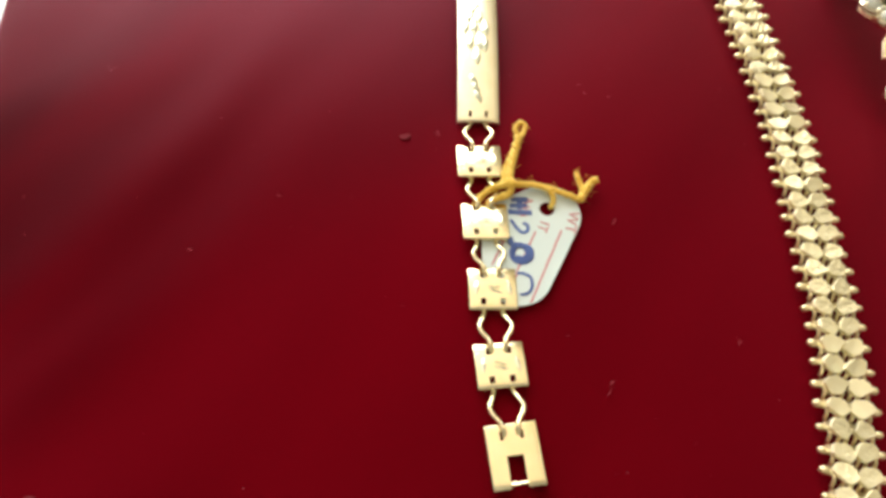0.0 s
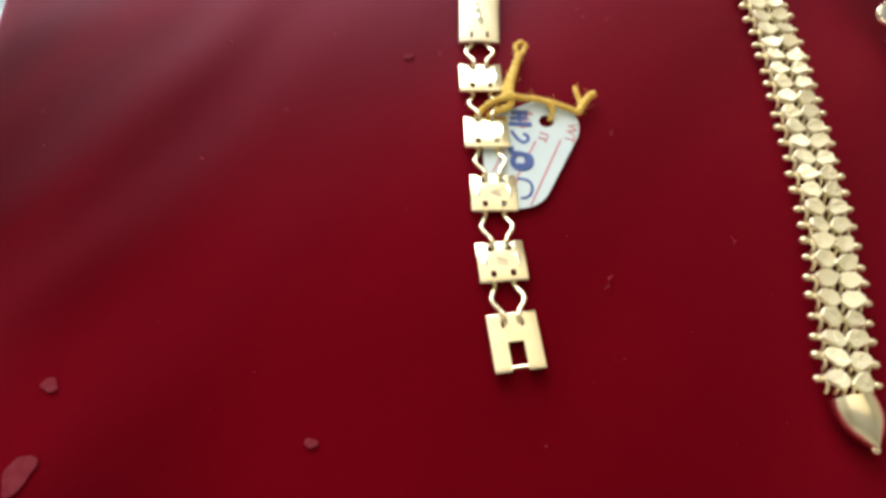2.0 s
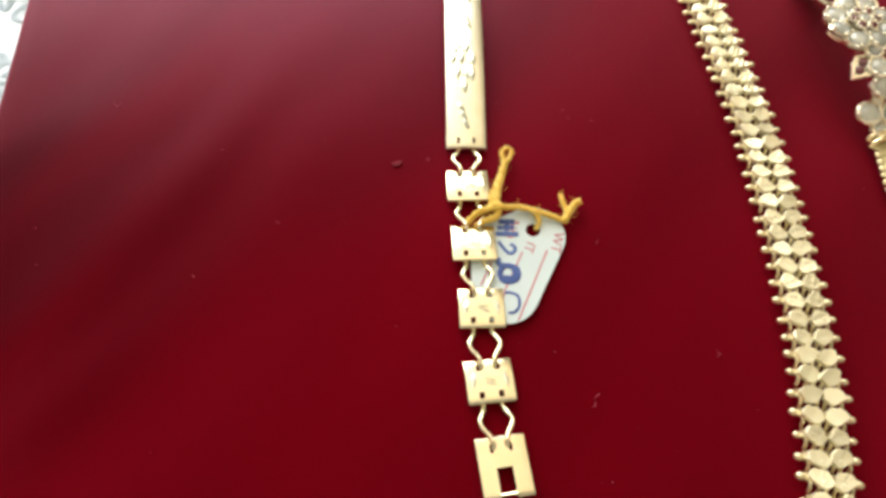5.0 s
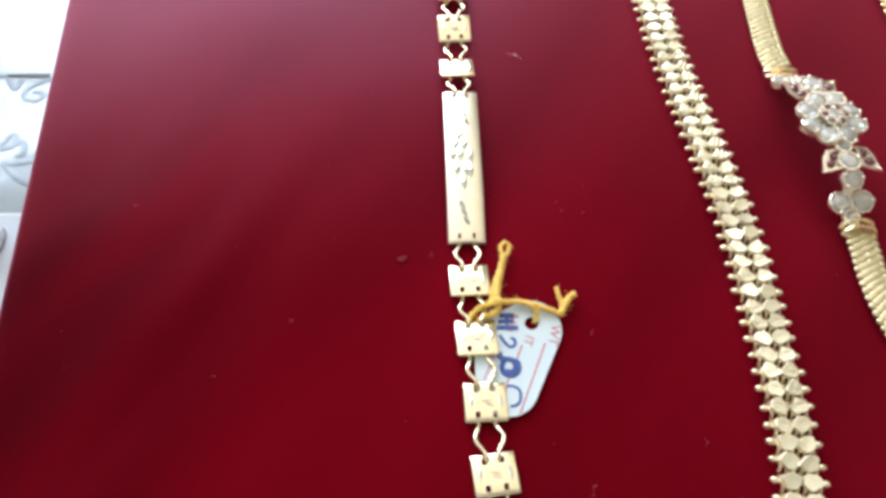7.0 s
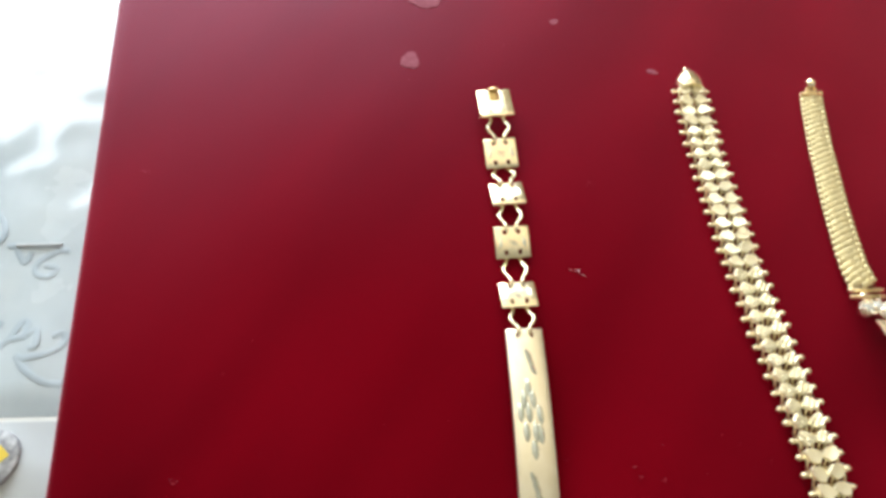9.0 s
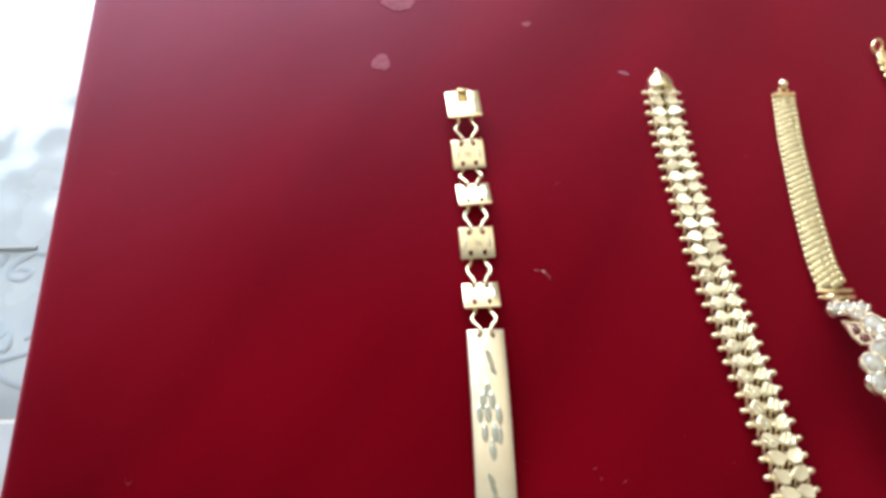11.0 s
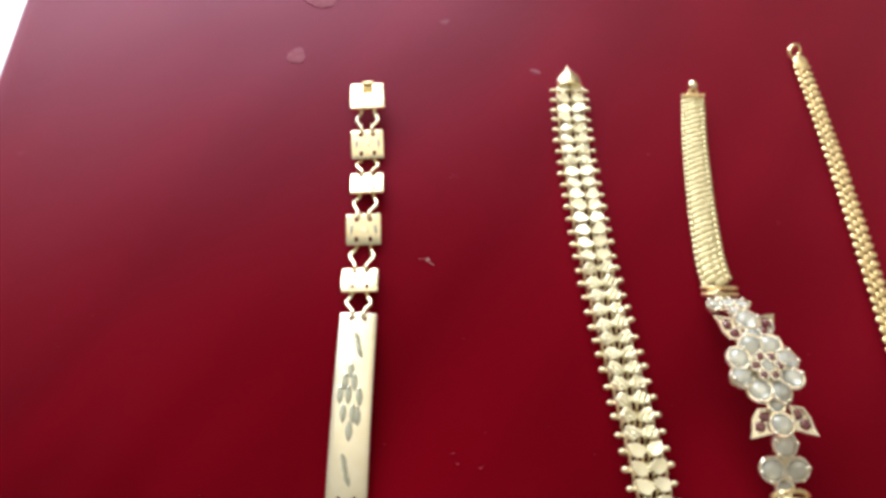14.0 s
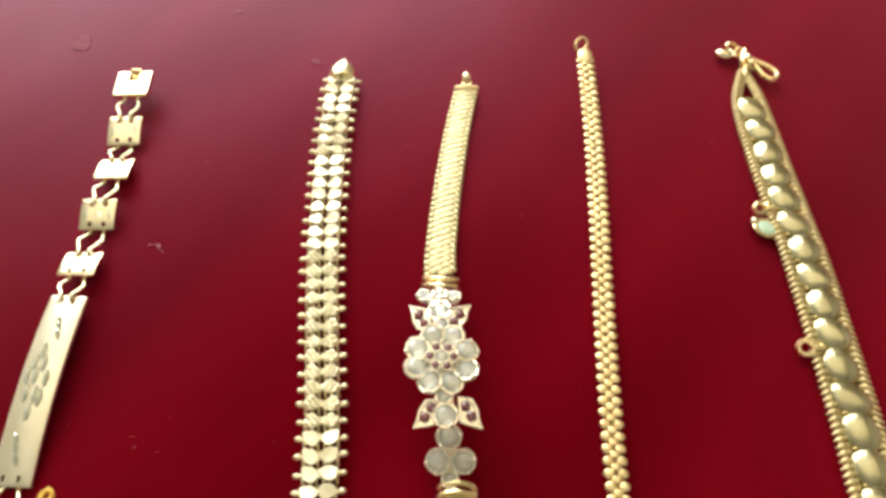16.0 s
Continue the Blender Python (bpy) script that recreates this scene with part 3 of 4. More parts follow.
# ---- flower bracelet ----
def brilliant(r):
    """A round cut stone: table, crown, girdle and a shallow pavilion."""
    bm = bmesh.new()
    n = 10
    rows = []
    for rad, z, turn in ((0.40, 0.42, 0.0), (0.74, 0.27, 0.5), (1.0, 0.0, 0.0), (0.55, -0.25, 0.5)):
        rows.append([bm.verts.new((r * rad * math.cos((k + turn) * math.tau / n), r * rad * math.sin((k + turn) * math.tau / n), r * z * 1.2)) for k in range(n)])
    for a, b in zip(rows, rows[1:]):
        for k in range(n):
            bm.faces.new((a[k], a[(k + 1) % n], b[(k + 1) % n], b[k]))
    bm.faces.new(rows[0])
    bm.faces.new(rows[-1])
    bmesh.ops.triangulate(bm, faces=[f for f in bm.faces if len(f.verts) == 4])
    return bm


def band_link():
    """One flat scale of the woven band."""
    bm = ball(0.118, 2, (1.15, 0.74, 0.24))
    return bm


def edge_bead():
    return ball(0.09, 2, (1.0, 0.95, 0.5))


def woven_band(ob, line, w0, w1, singles, mat, columns=6, pitch=0.176):
    link = mesh_of("band_link", band_link(), mat, 60)
    bead = mesh_of("edge_bead", edge_bead(), mat, 60)
    rest = bmesh.new()
    rng = random.Random(5)
    rows = steps_along(line, pitch)
    for n, (p, head, tilt) in enumerate(rows):
        w = w0 + (w1 - w0) * n / max(1, len(rows) - 1)
        for c in range(columns):
            u = (c - (columns - 1) / 2) / ((columns - 1) / 2)
            m = cm_pose(p.x, p.y, p.z, tilt, 0, head + 180) @ cm_pose(u * (w / 2 - 0.06), pitch * (0.36 * c % 1.0), 0.03 - 0.02 * u * u, rng.uniform(-5, 5), 9 * u + rng.uniform(-5, 5), 24) @ Matrix.Diagonal((w / 0.80, 1.1, 1, 1))
            if abs(u) == 1:
                m = m @ cm_pose(0.03 * u, 0, 0)
            if singles:
                put("edge_bead" if abs(u) == 1 else "band_link", bead if abs(u) == 1 else link, m, ob)
            else:
                part_bm = edge_bead() if abs(u) == 1 else band_link()
                part_bm.transform(Matrix.Translation(m.translation / CM) @ m.to_3x3().to_4x4())
                tmp = bpy.data.meshes.new("tmp")
                part_bm.to_mesh(tmp)
                part_bm.free()
                rest.from_mesh(tmp)
                bpy.data.meshes.remove(tmp)
    if singles:
        rest.free()
    else:
        tagged(part("woven_band", rest, mat, ob, "fine woven gold band", angle=60), kind="stuff")
    backing = bmesh.new()
    tube([(p.x, p.y, p.z - 0.02) for p, _, _ in rows], [0.5 * (w0 + (w1 - w0) * n / len(rows)) - 0.05 for n in range(len(rows))], 10, False, backing, 0.16)
    part("band_backing", backing, band_gold, ob, "shaded brass underside")


def set_stone(ob, gem, rim, m, red=False):
    s = put("red_stone" if red else "clear_stone", gem, m, ob)
    put("setting", rim, m, s)


FLOWER = (9.36, 2.80, 1.2)


def arch_z(y):
    """Height of the jewelled middle over the velvet along the bracelet."""
    knots = ((0.0, 0.2), (0.5, 0.34), (0.85, 0.52), (1.1, 0.80), (1.5, 1.06), (2.2, 1.2), (3.4, 1.2), (4.0, 1.08), (4.5, 0.62), (4.8, 0.34), (5.3, 0.2))
    for (a, za), (b, zb) in zip(knots, knots[1:]):
        if y <= b:
            return za + (zb - za) * max(0.0, (y - a) / (b - a))
    return knots[-1][1]


def flower_bracelet():
    ob = thing("flower_bracelet", 9.5, 3.0, "woven gold bracelet with flower of clear and dark red stones", "bracelet", "bracelets on the velvet")
    up = [(9.69, 11.50, 0.12), (9.62, 11.0, 0.10), (9.48, 10.0, 0.09), (9.38, 9.0, 0.09), (9.29, 8.0, 0.09), (9.23, 7.0, 0.09), (9.19, 6.0, 0.10), (9.22, 5.3, 0.16)]
    woven_band(ob, up, 0.64, 0.72, True, band_gold)
    low = [(9.84, 0.12, 0.16), (9.84, -0.4, 0.12), (9.82, -0.95, 0.1), (9.86, -1.7, 0.1), (10.03, -2.6, 0.1), (10.36, -4.0, 0.1), (10.7, -5.6, 0.1)]
    woven_band(ob, low, 0.70, 0.62, False, band_gold)
    part("end_bar", tube([(9.36, 11.55, 0.16), (10.02, 11.59, 0.16)], 0.06), rich_gold, ob)
    part("end_loop", ring(0.11, 0.05, 14, 6, None, (9.70, 11.70, 0.2)), rich_gold, ob)
    part("end_bead", ball(0.15, 2, (1, 1.15, 0.9)), gold, ob, "", cm_pose(9.69, 11.86, 0.28))
    for x, y, z, k in ((9.24, 5.16, 0.14, 1.0), (9.80, 0.24, 0.14, 0.9)):
        for d in (-0.09, 0.09):
            pts = [(x + 0.42 * k * math.cos(a), y + d - 0.10 * math.sin(a) * (1 if y > 3 else -1), z + 0.22 * math.sin(a)) for a in (i * math.pi / 10 for i in range(11))]
            part("end_ring", tube(pts, 0.06, 8), rich_gold, ob)
    big, small, red = (mesh_of(nm, brilliant(r), mt, 0) for nm, r, mt in (("clear_stone", 0.24, clear_stone), ("clear_stone", 0.16, clear_stone), ("red_stone", 0.10, red_stone)))

    def rim(r, t):
        bm = ring(r, t, 16, 6)
        for k in range(5):
            a = k * math.tau / 5 + 0.4
            ball(t * 1.2, 1, (1, 1, 1), bm, (r * math.cos(a), r * math.sin(a), 0.05))
        tube([(0, 0, -0.16), (0, 0, -0.09)], r, 12, False, bm)
        return mesh_of("setting", bm, pale_setting, 50)

    rim_b, rim_s, rim_r = rim(0.245, 0.045), rim(0.165, 0.04), rim(0.105, 0.025)
    fx, fy, fz = FLOWER
    rng = random.Random(8)

    def slope(y):
        return math.degrees(math.atan2(arch_z(y + 0.15) - arch_z(y - 0.15), 0.3))

    def at(x, y, z=0.0, tip=6):
        return cm_pose(x, y, arch_z(y) + z, 0.6 * slope(y) + rng.uniform(-tip, tip), rng.uniform(-tip, tip), 0) @ cm_pose(0, 0, 0, 0, 0, rng.uniform(0, 360))

    for k in range(8):
        a = (k + 0.5) * math.tau / 8
        set_stone(ob, big, rim_b, at(fx + 0.57 * math.cos(a), fy + 0.55 * math.sin(a), 0.0, 14))
    for k in range(6):
        a = k * math.tau / 6
        set_stone(ob, red, rim_r, at(fx + 0.25 * math.cos(a), fy + 0.23 * math.sin(a), 0.13), True)
    set_stone(ob, small, rim_s, at(fx, fy, 0.10))
    part("flower_base", tube([(fx, fy, fz - 0.26), (fx, fy, fz - 0.12)], 0.60, 20), pale_setting, ob)
    for x, y, b in ((9.26, 3.98, 1), (9.22, 4.34, 0), (8.88, 4.62, 0), (9.56, 4.66, 0), (9.22, 4.70, 0), (9.32, 3.60, 0), (9.44, 2.00, 0), (9.50, 1.62, 1), (9.58, 1.24, 1), (9.38, 0.82, 1), (9.90, 0.84, 1), (9.64, 0.50, 0)):
        set_stone(ob, big if b else small, rim_b if b else rim_s, at(x, y, -0.02, 8))
    spine = [(9.24 + (5.1 - y) * 0.088, y, max(0.06, arch_z(y) - 0.18)) for y in (5.15, 4.7, 4.4, 4.1, 3.7, 2.8, 2.0, 1.6, 1.2, 0.9, 0.5, 0.2)]
    part("spine", tube(smooth_line(spine, 5), 0.15, 8, False, None, 0.5), pale_setting, ob)
    # pointed leaves with two red stones each
    for cx, cy, sx, sy in ((9.08, 3.78, -1, 1), (9.46, 3.86, 1, 1), (9.34, 1.66, -1, -1), (9.76, 1.72, 1, -1)):
        outline = [(0.0, -0.30), (0.26, -0.26), (0.38, -0.06), (0.42, 0.16), (0.50, 0.30), (0.30, 0.25), (0.06, 0.20)]
        bm = bmesh.new()
        tops = [bm.verts.new((x * sx, y * sy, 0.0)) for x, y in outline]
        lows = [bm.verts.new((x * sx, y * sy, -0.10)) for x, y in outline]
        bm.faces.new(tops)
        bm.faces.new(lows[::-1])
        for k in range(len(outline)):
            bm.faces.new((tops[k], tops[(k + 1) % len(tops)], lows[(k + 1) % len(tops)], lows[k]))
        tube([(x * sx, y * sy, 0.0) for x, y in outline], 0.045, 6, True, bm)
        m = cm_pose(cx, cy, arch_z(cy) - 0.06, 0.5 * slope(cy), 4 * sx, 0)
        leaf = part("leaf", bm, pale_setting, ob, "pale gold leaf set with red stones", m)
        for rx, ry in ((0.14, -0.12), (0.27, 0.08)):
            put("red_stone", red, m @ cm_pose(rx * sx, ry * sy, 0.02) @ Matrix.Diagonal((1.15, 1.15, 1, 1)), leaf)
    return ob


flower_bracelet()


# ---- narrow braided bracelet ----
def braided_bracelet():
    ob = thing("braided_bracelet", 13.3, 5.0, "narrow braided yellow gold chain bracelet with an oval end tab", "bracelet", "bracelets on the velvet")
    line = [(13.25, 12.85, 0.14), (13.27, 12.0, 0.14), (13.29, 10.0, 0.14), (13.27, 8.0, 0.14), (13.22, 6.0, 0.14), (13.17, 4.0, 0.14), (13.14, 2.0, 0.14), (13.17, 0.0, 0.14), (13.25, -2.0, 0.14), (13.35, -4.5, 0.14)]
    outer = mesh_of("side_link", ball(0.128, 2, (1.0, 0.90, 0.30)), curb_gold, 60)
    wide = block(0.20, 0.16, 0.06, 0.028, 3)
    for v in wide.verts:
        v.co.y *= 1 - 0.9 * v.co.x * v.co.x / 0.15 * 0.6
        v.co.z += 0.02 * (1 - (v.co.x / 0.11) ** 2)
    inner = mesh_of("middle_link", wide, curb_gold, 50)
    rng = random.Random(3)
    rows = steps_along(line, 0.262)
    for n, (p, head, tilt) in enumerate(rows):
        m = cm_pose(p.x, p.y, p.z, 0, 0, head + 180)
        for s in (-1, 1):
            put("side_link", outer, m @ cm_pose(0.145 * s, 0, 0.012, rng.uniform(-5, 5), rng.uniform(-6, 6), 0), ob)
        put("middle_link", inner, m @ cm_pose(0, 0.131, 0.022, rng.uniform(-5, 5), rng.uniform(-5, 5), rng.uniform(-4, 4)), ob)
    # dark core added below the links, painted as shade in their gaps
    part("gap_shade_core", tube([(p.x, p.y, 0.09) for p, _, _ in rows], 0.14, 8, False, None, 0.2), dark_gold, ob, "dark core standing for the shade between the links")
    tab = part("end_tab", ball(0.24, 3, (0.95, 1.3, 0.32)), curb_gold, ob, "smooth oval gold end tab", cm_pose(13.24, 13.02, 0.18))
    part("end_ring", ring(0.19, 0.05, 18, 8, None, (0, 0, 0), 0.9, 1.15), rich_gold, ob, "open gold jump ring", cm_pose(13.15, 13.46, 0.2, 20, 25, -25))
    return ob


braided_bracelet()


# ---- rope edged bracelet with domed ovals ----
def cushion(a, b, h, bend):
    """A puffed squarish oval, round across and nearly straight along, with a ridge that swings sideways."""
    bm = bmesh.new()
    n = 28
    rows = []
    for f in (0.14, 0.32, 0.5, 0.66, 0.8, 0.91, 0.98, 1.0):
        row = []
        for k in range(n):
            c, d = math.cos(k * math.tau / n), math.sin(k * math.tau / n)
            u, v = f * math.copysign(abs(c) ** 0.92, c), f * math.copysign(abs(d) ** 0.88, d)
            z = h * max(0.0, 1 - f * f) ** 0.5 * (1 - 0.35 * u * u)
            row.append(bm.verts.new((a * u + bend * math.sin(v * 2.2) * (1 - abs(u)), b * v, z)))
        rows.append(row)
    rows.append([bm.verts.new((v.co.x * 0.95, v.co.y * 0.95, -0.08)) for v in rows[-1]])
    for p, q in zip(rows, rows[1:]):
        for k in range(n):
            bm.faces.new((p[k], q[k], q[(k + 1) % n], p[(k + 1) % n]))
    bm.faces.new(rows[0][::-1])
    bm.faces.new(rows[-1])
    return bm


def oval_bracelet():
    ob = thing("oval_bracelet", 18.4, 6.0, "gold bracelet of domed ovals between two rope chains, with small charms", "bracelet", "bracelets on the velvet")
    dx, dy = -0.13, -0.06
    # left and right chains
    left = [(18.02, 12.7, 0.14), (17.63, 11.4, 0.14), (17.68, 9.7, 0.14), (17.84, 7.9, 0.14), (17.98, 6.6, 0.14), (18.08, 5.0, 0.14), (18.16, 3.4, 0.14), (18.20, 2.0, 0.14), (18.22, 0.5, 0.14), (18.3, -2.0, 0.14), (18.4, -4.0, 0.14)]
    right = [(18.12, 12.7, 0.14), (18.38, 11.8, 0.14), (18.54, 10.5, 0.14), (18.68, 9.1, 0.14), (18.84, 7.6, 0.14), (18.98, 6.4, 0.14), (19.08, 4.5, 0.14), (19.16, 2.8, 0.14), (19.20, 1.4, 0.14), (19.24, -0.5, 0.14), (19.3, -2.0, 0.14), (19.35, -4.0, 0.14)]
    cord = {}
    for s in (-1, 1):
        bm = ball(0.072, 1, (1.05, 0.92, 0.95), None, (0.075 * s, 0.0, 0.0))
        tube(smooth_line([(0.05 * s, 0.03, 0.02), (0.0, -0.01, 0.05), (-0.07 * s, -0.05, 0.045), (-0.13 * s, -0.07, -0.02)], 2), [0.03, 0.045, 0.05, 0.052, 0.05, 0.045, 0.03], 6, False, bm)
        cord[s] = mesh_of("rope_link", bm, rope_gold, 60)
    left, right = ([(x + dx + inset, y + dy, z) for x, y, z in chain] for chain, inset in ((left, 0.03), (right, -0.06)))
    for line, s in ((left, 1), (right, -1)):
        rows = steps_along(line, 0.15)
        for p, head, tilt in rows:
            put("rope_link", cord[s], cm_pose(p.x, p.y, p.z, 0, 0, head + 180) @ Matrix.Diagonal((1.15, 1.05, 0.9, 1)), ob)
        part("rope_core", tube([(p.x, p.y, p.z - 0.03) for p, _, _ in rows], 0.07, 8), rope_gold, ob)
    domes = [mesh_of("domed_oval", cushion(0.41, 0.47, 0.20, bend), dome_gold, 60) for bend in (-0.09, -0.02, 0.09)]
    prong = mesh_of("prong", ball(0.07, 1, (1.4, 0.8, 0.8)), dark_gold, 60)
    rng = random.Random(2)
    mid = [((a[0] + b[0]) / 2 + dx, a[1] + dy, 0.16) for a, b in zip([(17.62, 11.2), (17.68, 9.7), (17.84, 7.9), (17.98, 6.6), (18.08, 5.0), (18.16, 3.4), (18.2, 2.0), (18.22, 0.5), (18.3, -2), (18.4, -4)], [(18.42, 11.2), (18.6, 9.7), (18.80, 7.9), (18.96, 6.6), (19.05, 5.0), (19.12, 3.4), (19.19, 2.0), (19.22, 0.5), (19.3, -2), (19.35, -4)])]
    for p, head, tilt in steps_along(mid, 0.77):
        m = cm_pose(p.x, p.y, p.z - 0.02, -7 + rng.uniform(-5, 5), -6 + rng.uniform(-8, 8), head + 180 + rng.uniform(4, 24))
        put("domed_oval", domes[rng.randrange(3)], m, ob)
        for s in (-1, 1):
            put("prong", prong, cm_pose(p.x + 0.20 * s, p.y - 0.38, p.z + 0.02), ob)
    # dark strip added under the domes as the shade between them
    part("gap_shade_strip", tube([(x, y, 0.07) for x, y, _ in mid], 0.36, 8, False, None, 0.15), dark_gold, ob)
    # clasp, heart and ring at the top
    part("gather_link", tube(smooth_line([(17.93, 12.44, 0.16), (17.99, 12.8, 0.2), (17.97, 13.1, 0.2), (18.09, 13.44, 0.2)], 4), 0.09, 8), rich_gold, ob)
    part("swivel", ball(0.13, 2, (1, 1.3, 1)), gold, ob, "", cm_pose(18.13, 13.14, 0.2))
    part("swivel_ring", ring(0.13, 0.05), rich_gold, ob, "", cm_pose(17.98, 12.86, 0.24, 60, 0, 30))
    part("swivel_ring", ring(0.12, 0.05), rich_gold, ob, "", cm_pose(18.22, 12.82, 0.22, 40, 30, 0))
    heart = ball(0.2, 3, (1.3, 0.95, 0.7))
    ball(0.15, 2, (1, 1, 0.8), heart, (0.2, 0.12, 0))
    part("heart_charm", heart, gold, ob, "small puffed gold heart charm", cm_pose(17.46, 13.30, 0.16, 0, 0, -14))
    part("charm_loop", ring(0.15, 0.055, 16, 6, None, (0, 0, 0), 1.3, 0.8), rich_gold, ob, "", cm_pose(17.74, 13.58, 0.2, 20, 20, 10))
    part("charm_loop", ring(0.12, 0.05), rich_gold, ob, "", cm_pose(17.90, 13.38, 0.2, 50, 0, 40))
    part("charm_bead", ball(0.10, 2), gold, ob, "", cm_pose(17.76, 13.24, 0.18))
    loop = [(18.38, 13.12, 0.2), (18.66, 12.96, 0.2), (18.95, 12.72, 0.2), (18.98, 12.48, 0.2), (18.80, 12.36, 0.2), (18.60, 12.52, 0.2), (18.46, 12.82, 0.2)]
    part("lobster_ring", tube(smooth_line([(x + dx, y + dy, z) for x, y, z in loop + loop[:1]], 5), 0.08, 8), rich_gold, ob, "open gold clasp ring")
    # side charms
    part("charm_link", ring(0.13, 0.06), rich_gold, ob, "", cm_pose(17.47, 7.70, 0.18, 25, 0, 0))
    part("charm_link", ring(0.12, 0.06), rich_gold, ob, "", cm_pose(17.72, 7.76, 0.2, -30, 30, 0))
    part("charm_bead", ball(0.11, 2), gold, ob, "", cm_pose(17.26, 7.30, 0.16))
    disc = bmesh.new()
    tube([(0, 0, -0.05), (0, 0, 0.0), (0, 0, 0.05)], [0.29, 0.33, 0.29], 18, False, disc)
    d = part("round_charm", disc, rich_gold, ob, "round gold charm with a pale green face", cm_pose(17.52, 7.14, 0.14, -8, 6, 0))
    part("charm_face", ball(0.25, 2, (1, 0.95, 0.14)), green_stone, d, "", cm_pose(17.54, 7.11, 0.19, -8, 6, 0))
    part("charm_link", ring(0.16, 0.07), rich_gold, ob, "", cm_pose(17.80, 3.84, 0.18, 15, -15, 0))
    part("charm_link", ring(0.13, 0.065), rich_gold, ob, "", cm_pose(18.06, 3.90, 0.2, -35, 10, 0))
    return ob


oval_bracelet()


# ---- price tag and its thread ----
def hull(points):
    pts = sorted(points)

    def half(seq):
        out = []
        for p in seq:
            while len(out) > 1 and (out[-1][0] - out[-2][0]) * (p[1] - out[-2][1]) - (out[-1][1] - out[-2][1]) * (p[0] - out[-2][0]) <= 0:
                out.pop()
            out.append(p)
        return out[:-1]

    return half(pts) + half(pts[::-1])


TAG_Z = 0.07


def tg(cx, cy):
    return (0.275 + 0.0033 * cx, -1.18 - 0.00363 * cy)


def stroke(points, w, name, mat, parent, z=TAG_Z):
    pts = [(*p, z) for p in points]
    return part(name, tube(smooth_line(pts, 5) if len(pts) > 2 else pts, w, 8, False, None, 0.12), mat, parent)


def lettering(name, text, x, y, z, size, turn, mat, parent):
    cu = bpy.data.curves.new(name, "FONT")
    cu.body, cu.size, cu.extrude, cu.align_x, cu.align_y = text, size * CM, 0.00003, "CENTER", "CENTER"
    tmp = new("tmp", cu)
    bpy.context.view_layer.update()
    me = bpy.data.meshes.new_from_object(tmp.evaluated_get(bpy.context.evaluated_depsgraph_get()))
    bpy.data.objects.remove(tmp)
    me.materials.clear()
    me.materials.append(mat)
    return put(name, me, cm_pose(x, y, z, 0, 0, turn), parent)


def price_tag():
    ob = thing("price_tag", 1.5, -2.8, "white price tag with blue handwriting, half under the plate bracelet", "tag")
    cloud = []
    for cx, cy, r in ((1.80, -2.12, 0.66), (1.14, -2.40, 0.62), (1.18, -3.38, 0.66), (2.18, -2.10, 0.28)):
        cloud += [(cx + r * math.cos(k * math.tau / 32), cy + r * math.sin(k * math.tau / 32)) for k in range(32)]
    bm = bmesh.new()
    outer = [bm.verts.new((x, y, 0)) for x, y in hull(cloud)]
    hole = [bm.verts.new((1.80 + 0.15 * math.cos(k * math.tau / 20), -2.0 + 0.15 * math.sin(k * math.tau / 20), 0)) for k in range(20)]
    edges = [bm.edges.new((loop[k], loop[(k + 1) % len(loop)])) for loop in (outer, hole) for k in range(len(loop))]
    bmesh.ops.triangle_fill(bm, edges=edges, use_beauty=True, use_dissolve=False)
    up = bmesh.ops.extrude_face_region(bm, geom=bm.faces[:])
    bmesh.ops.translate(bm, vec=(0, 0, 0.03), verts=[g for g in up["geom"] if isinstance(g, bmesh.types.BMVert)])
    body = part("tag_body", bm, tag_white, ob, "white plastic", cm_pose(0, 0, TAG_Z - 0.032), 30)
    lettering("red_letters", "WT", 2.27, -2.28, TAG_Z + 0.004, 0.30, -105, tag_red, body)
    lettering("red_letters", "IT", 1.70, -2.40, TAG_Z + 0.004, 0.28, -112, tag_red, body)
    lettering("red_letters", "NO", 1.36, -1.98, TAG_Z + 0.004, 0.28, -112, tag_red, body)
    for a, b in (((2.06, -2.46), (1.40, -3.98)), ((1.56, -2.50), (1.16, -3.36)), ((1.18, -3.36), (0.98, -3.90)), ((0.95, -2.7), (0.70, -3.25))):
        stroke([a, b], 0.018, "red_line", tag_red, body)
    pen = [
        ([tg(250, 175), tg(350, 175)], 0.06), ([tg(240, 215), tg(345, 210)], 0.05), ([tg(300, 165), tg(300, 235)], 0.05), ([tg(230, 252), tg(370, 255)], 0.055),
        ([tg(245, 300), tg(275, 345), tg(310, 375), tg(342, 360), tg(340, 330), tg(315, 318)], 0.035),
        ([tg(235, 405), tg(248, 445), tg(300, 452), tg(348, 470), tg(350, 520), tg(310, 545), tg(262, 535), tg(246, 495), tg(262, 460)], 0.06),
        ([tg(330, 470), tg(338, 505), tg(310, 528), tg(270, 522)], 0.06),
        ([tg(270, 610), tg(310, 612), tg(348, 635), tg(350, 690), tg(322, 722), tg(285, 728)], 0.028),
    ]
    for pts, w in pen:
        stroke(pts, w, "pen_stroke", ink_blue, body, TAG_Z + 0.006)
    return ob


price_tag()


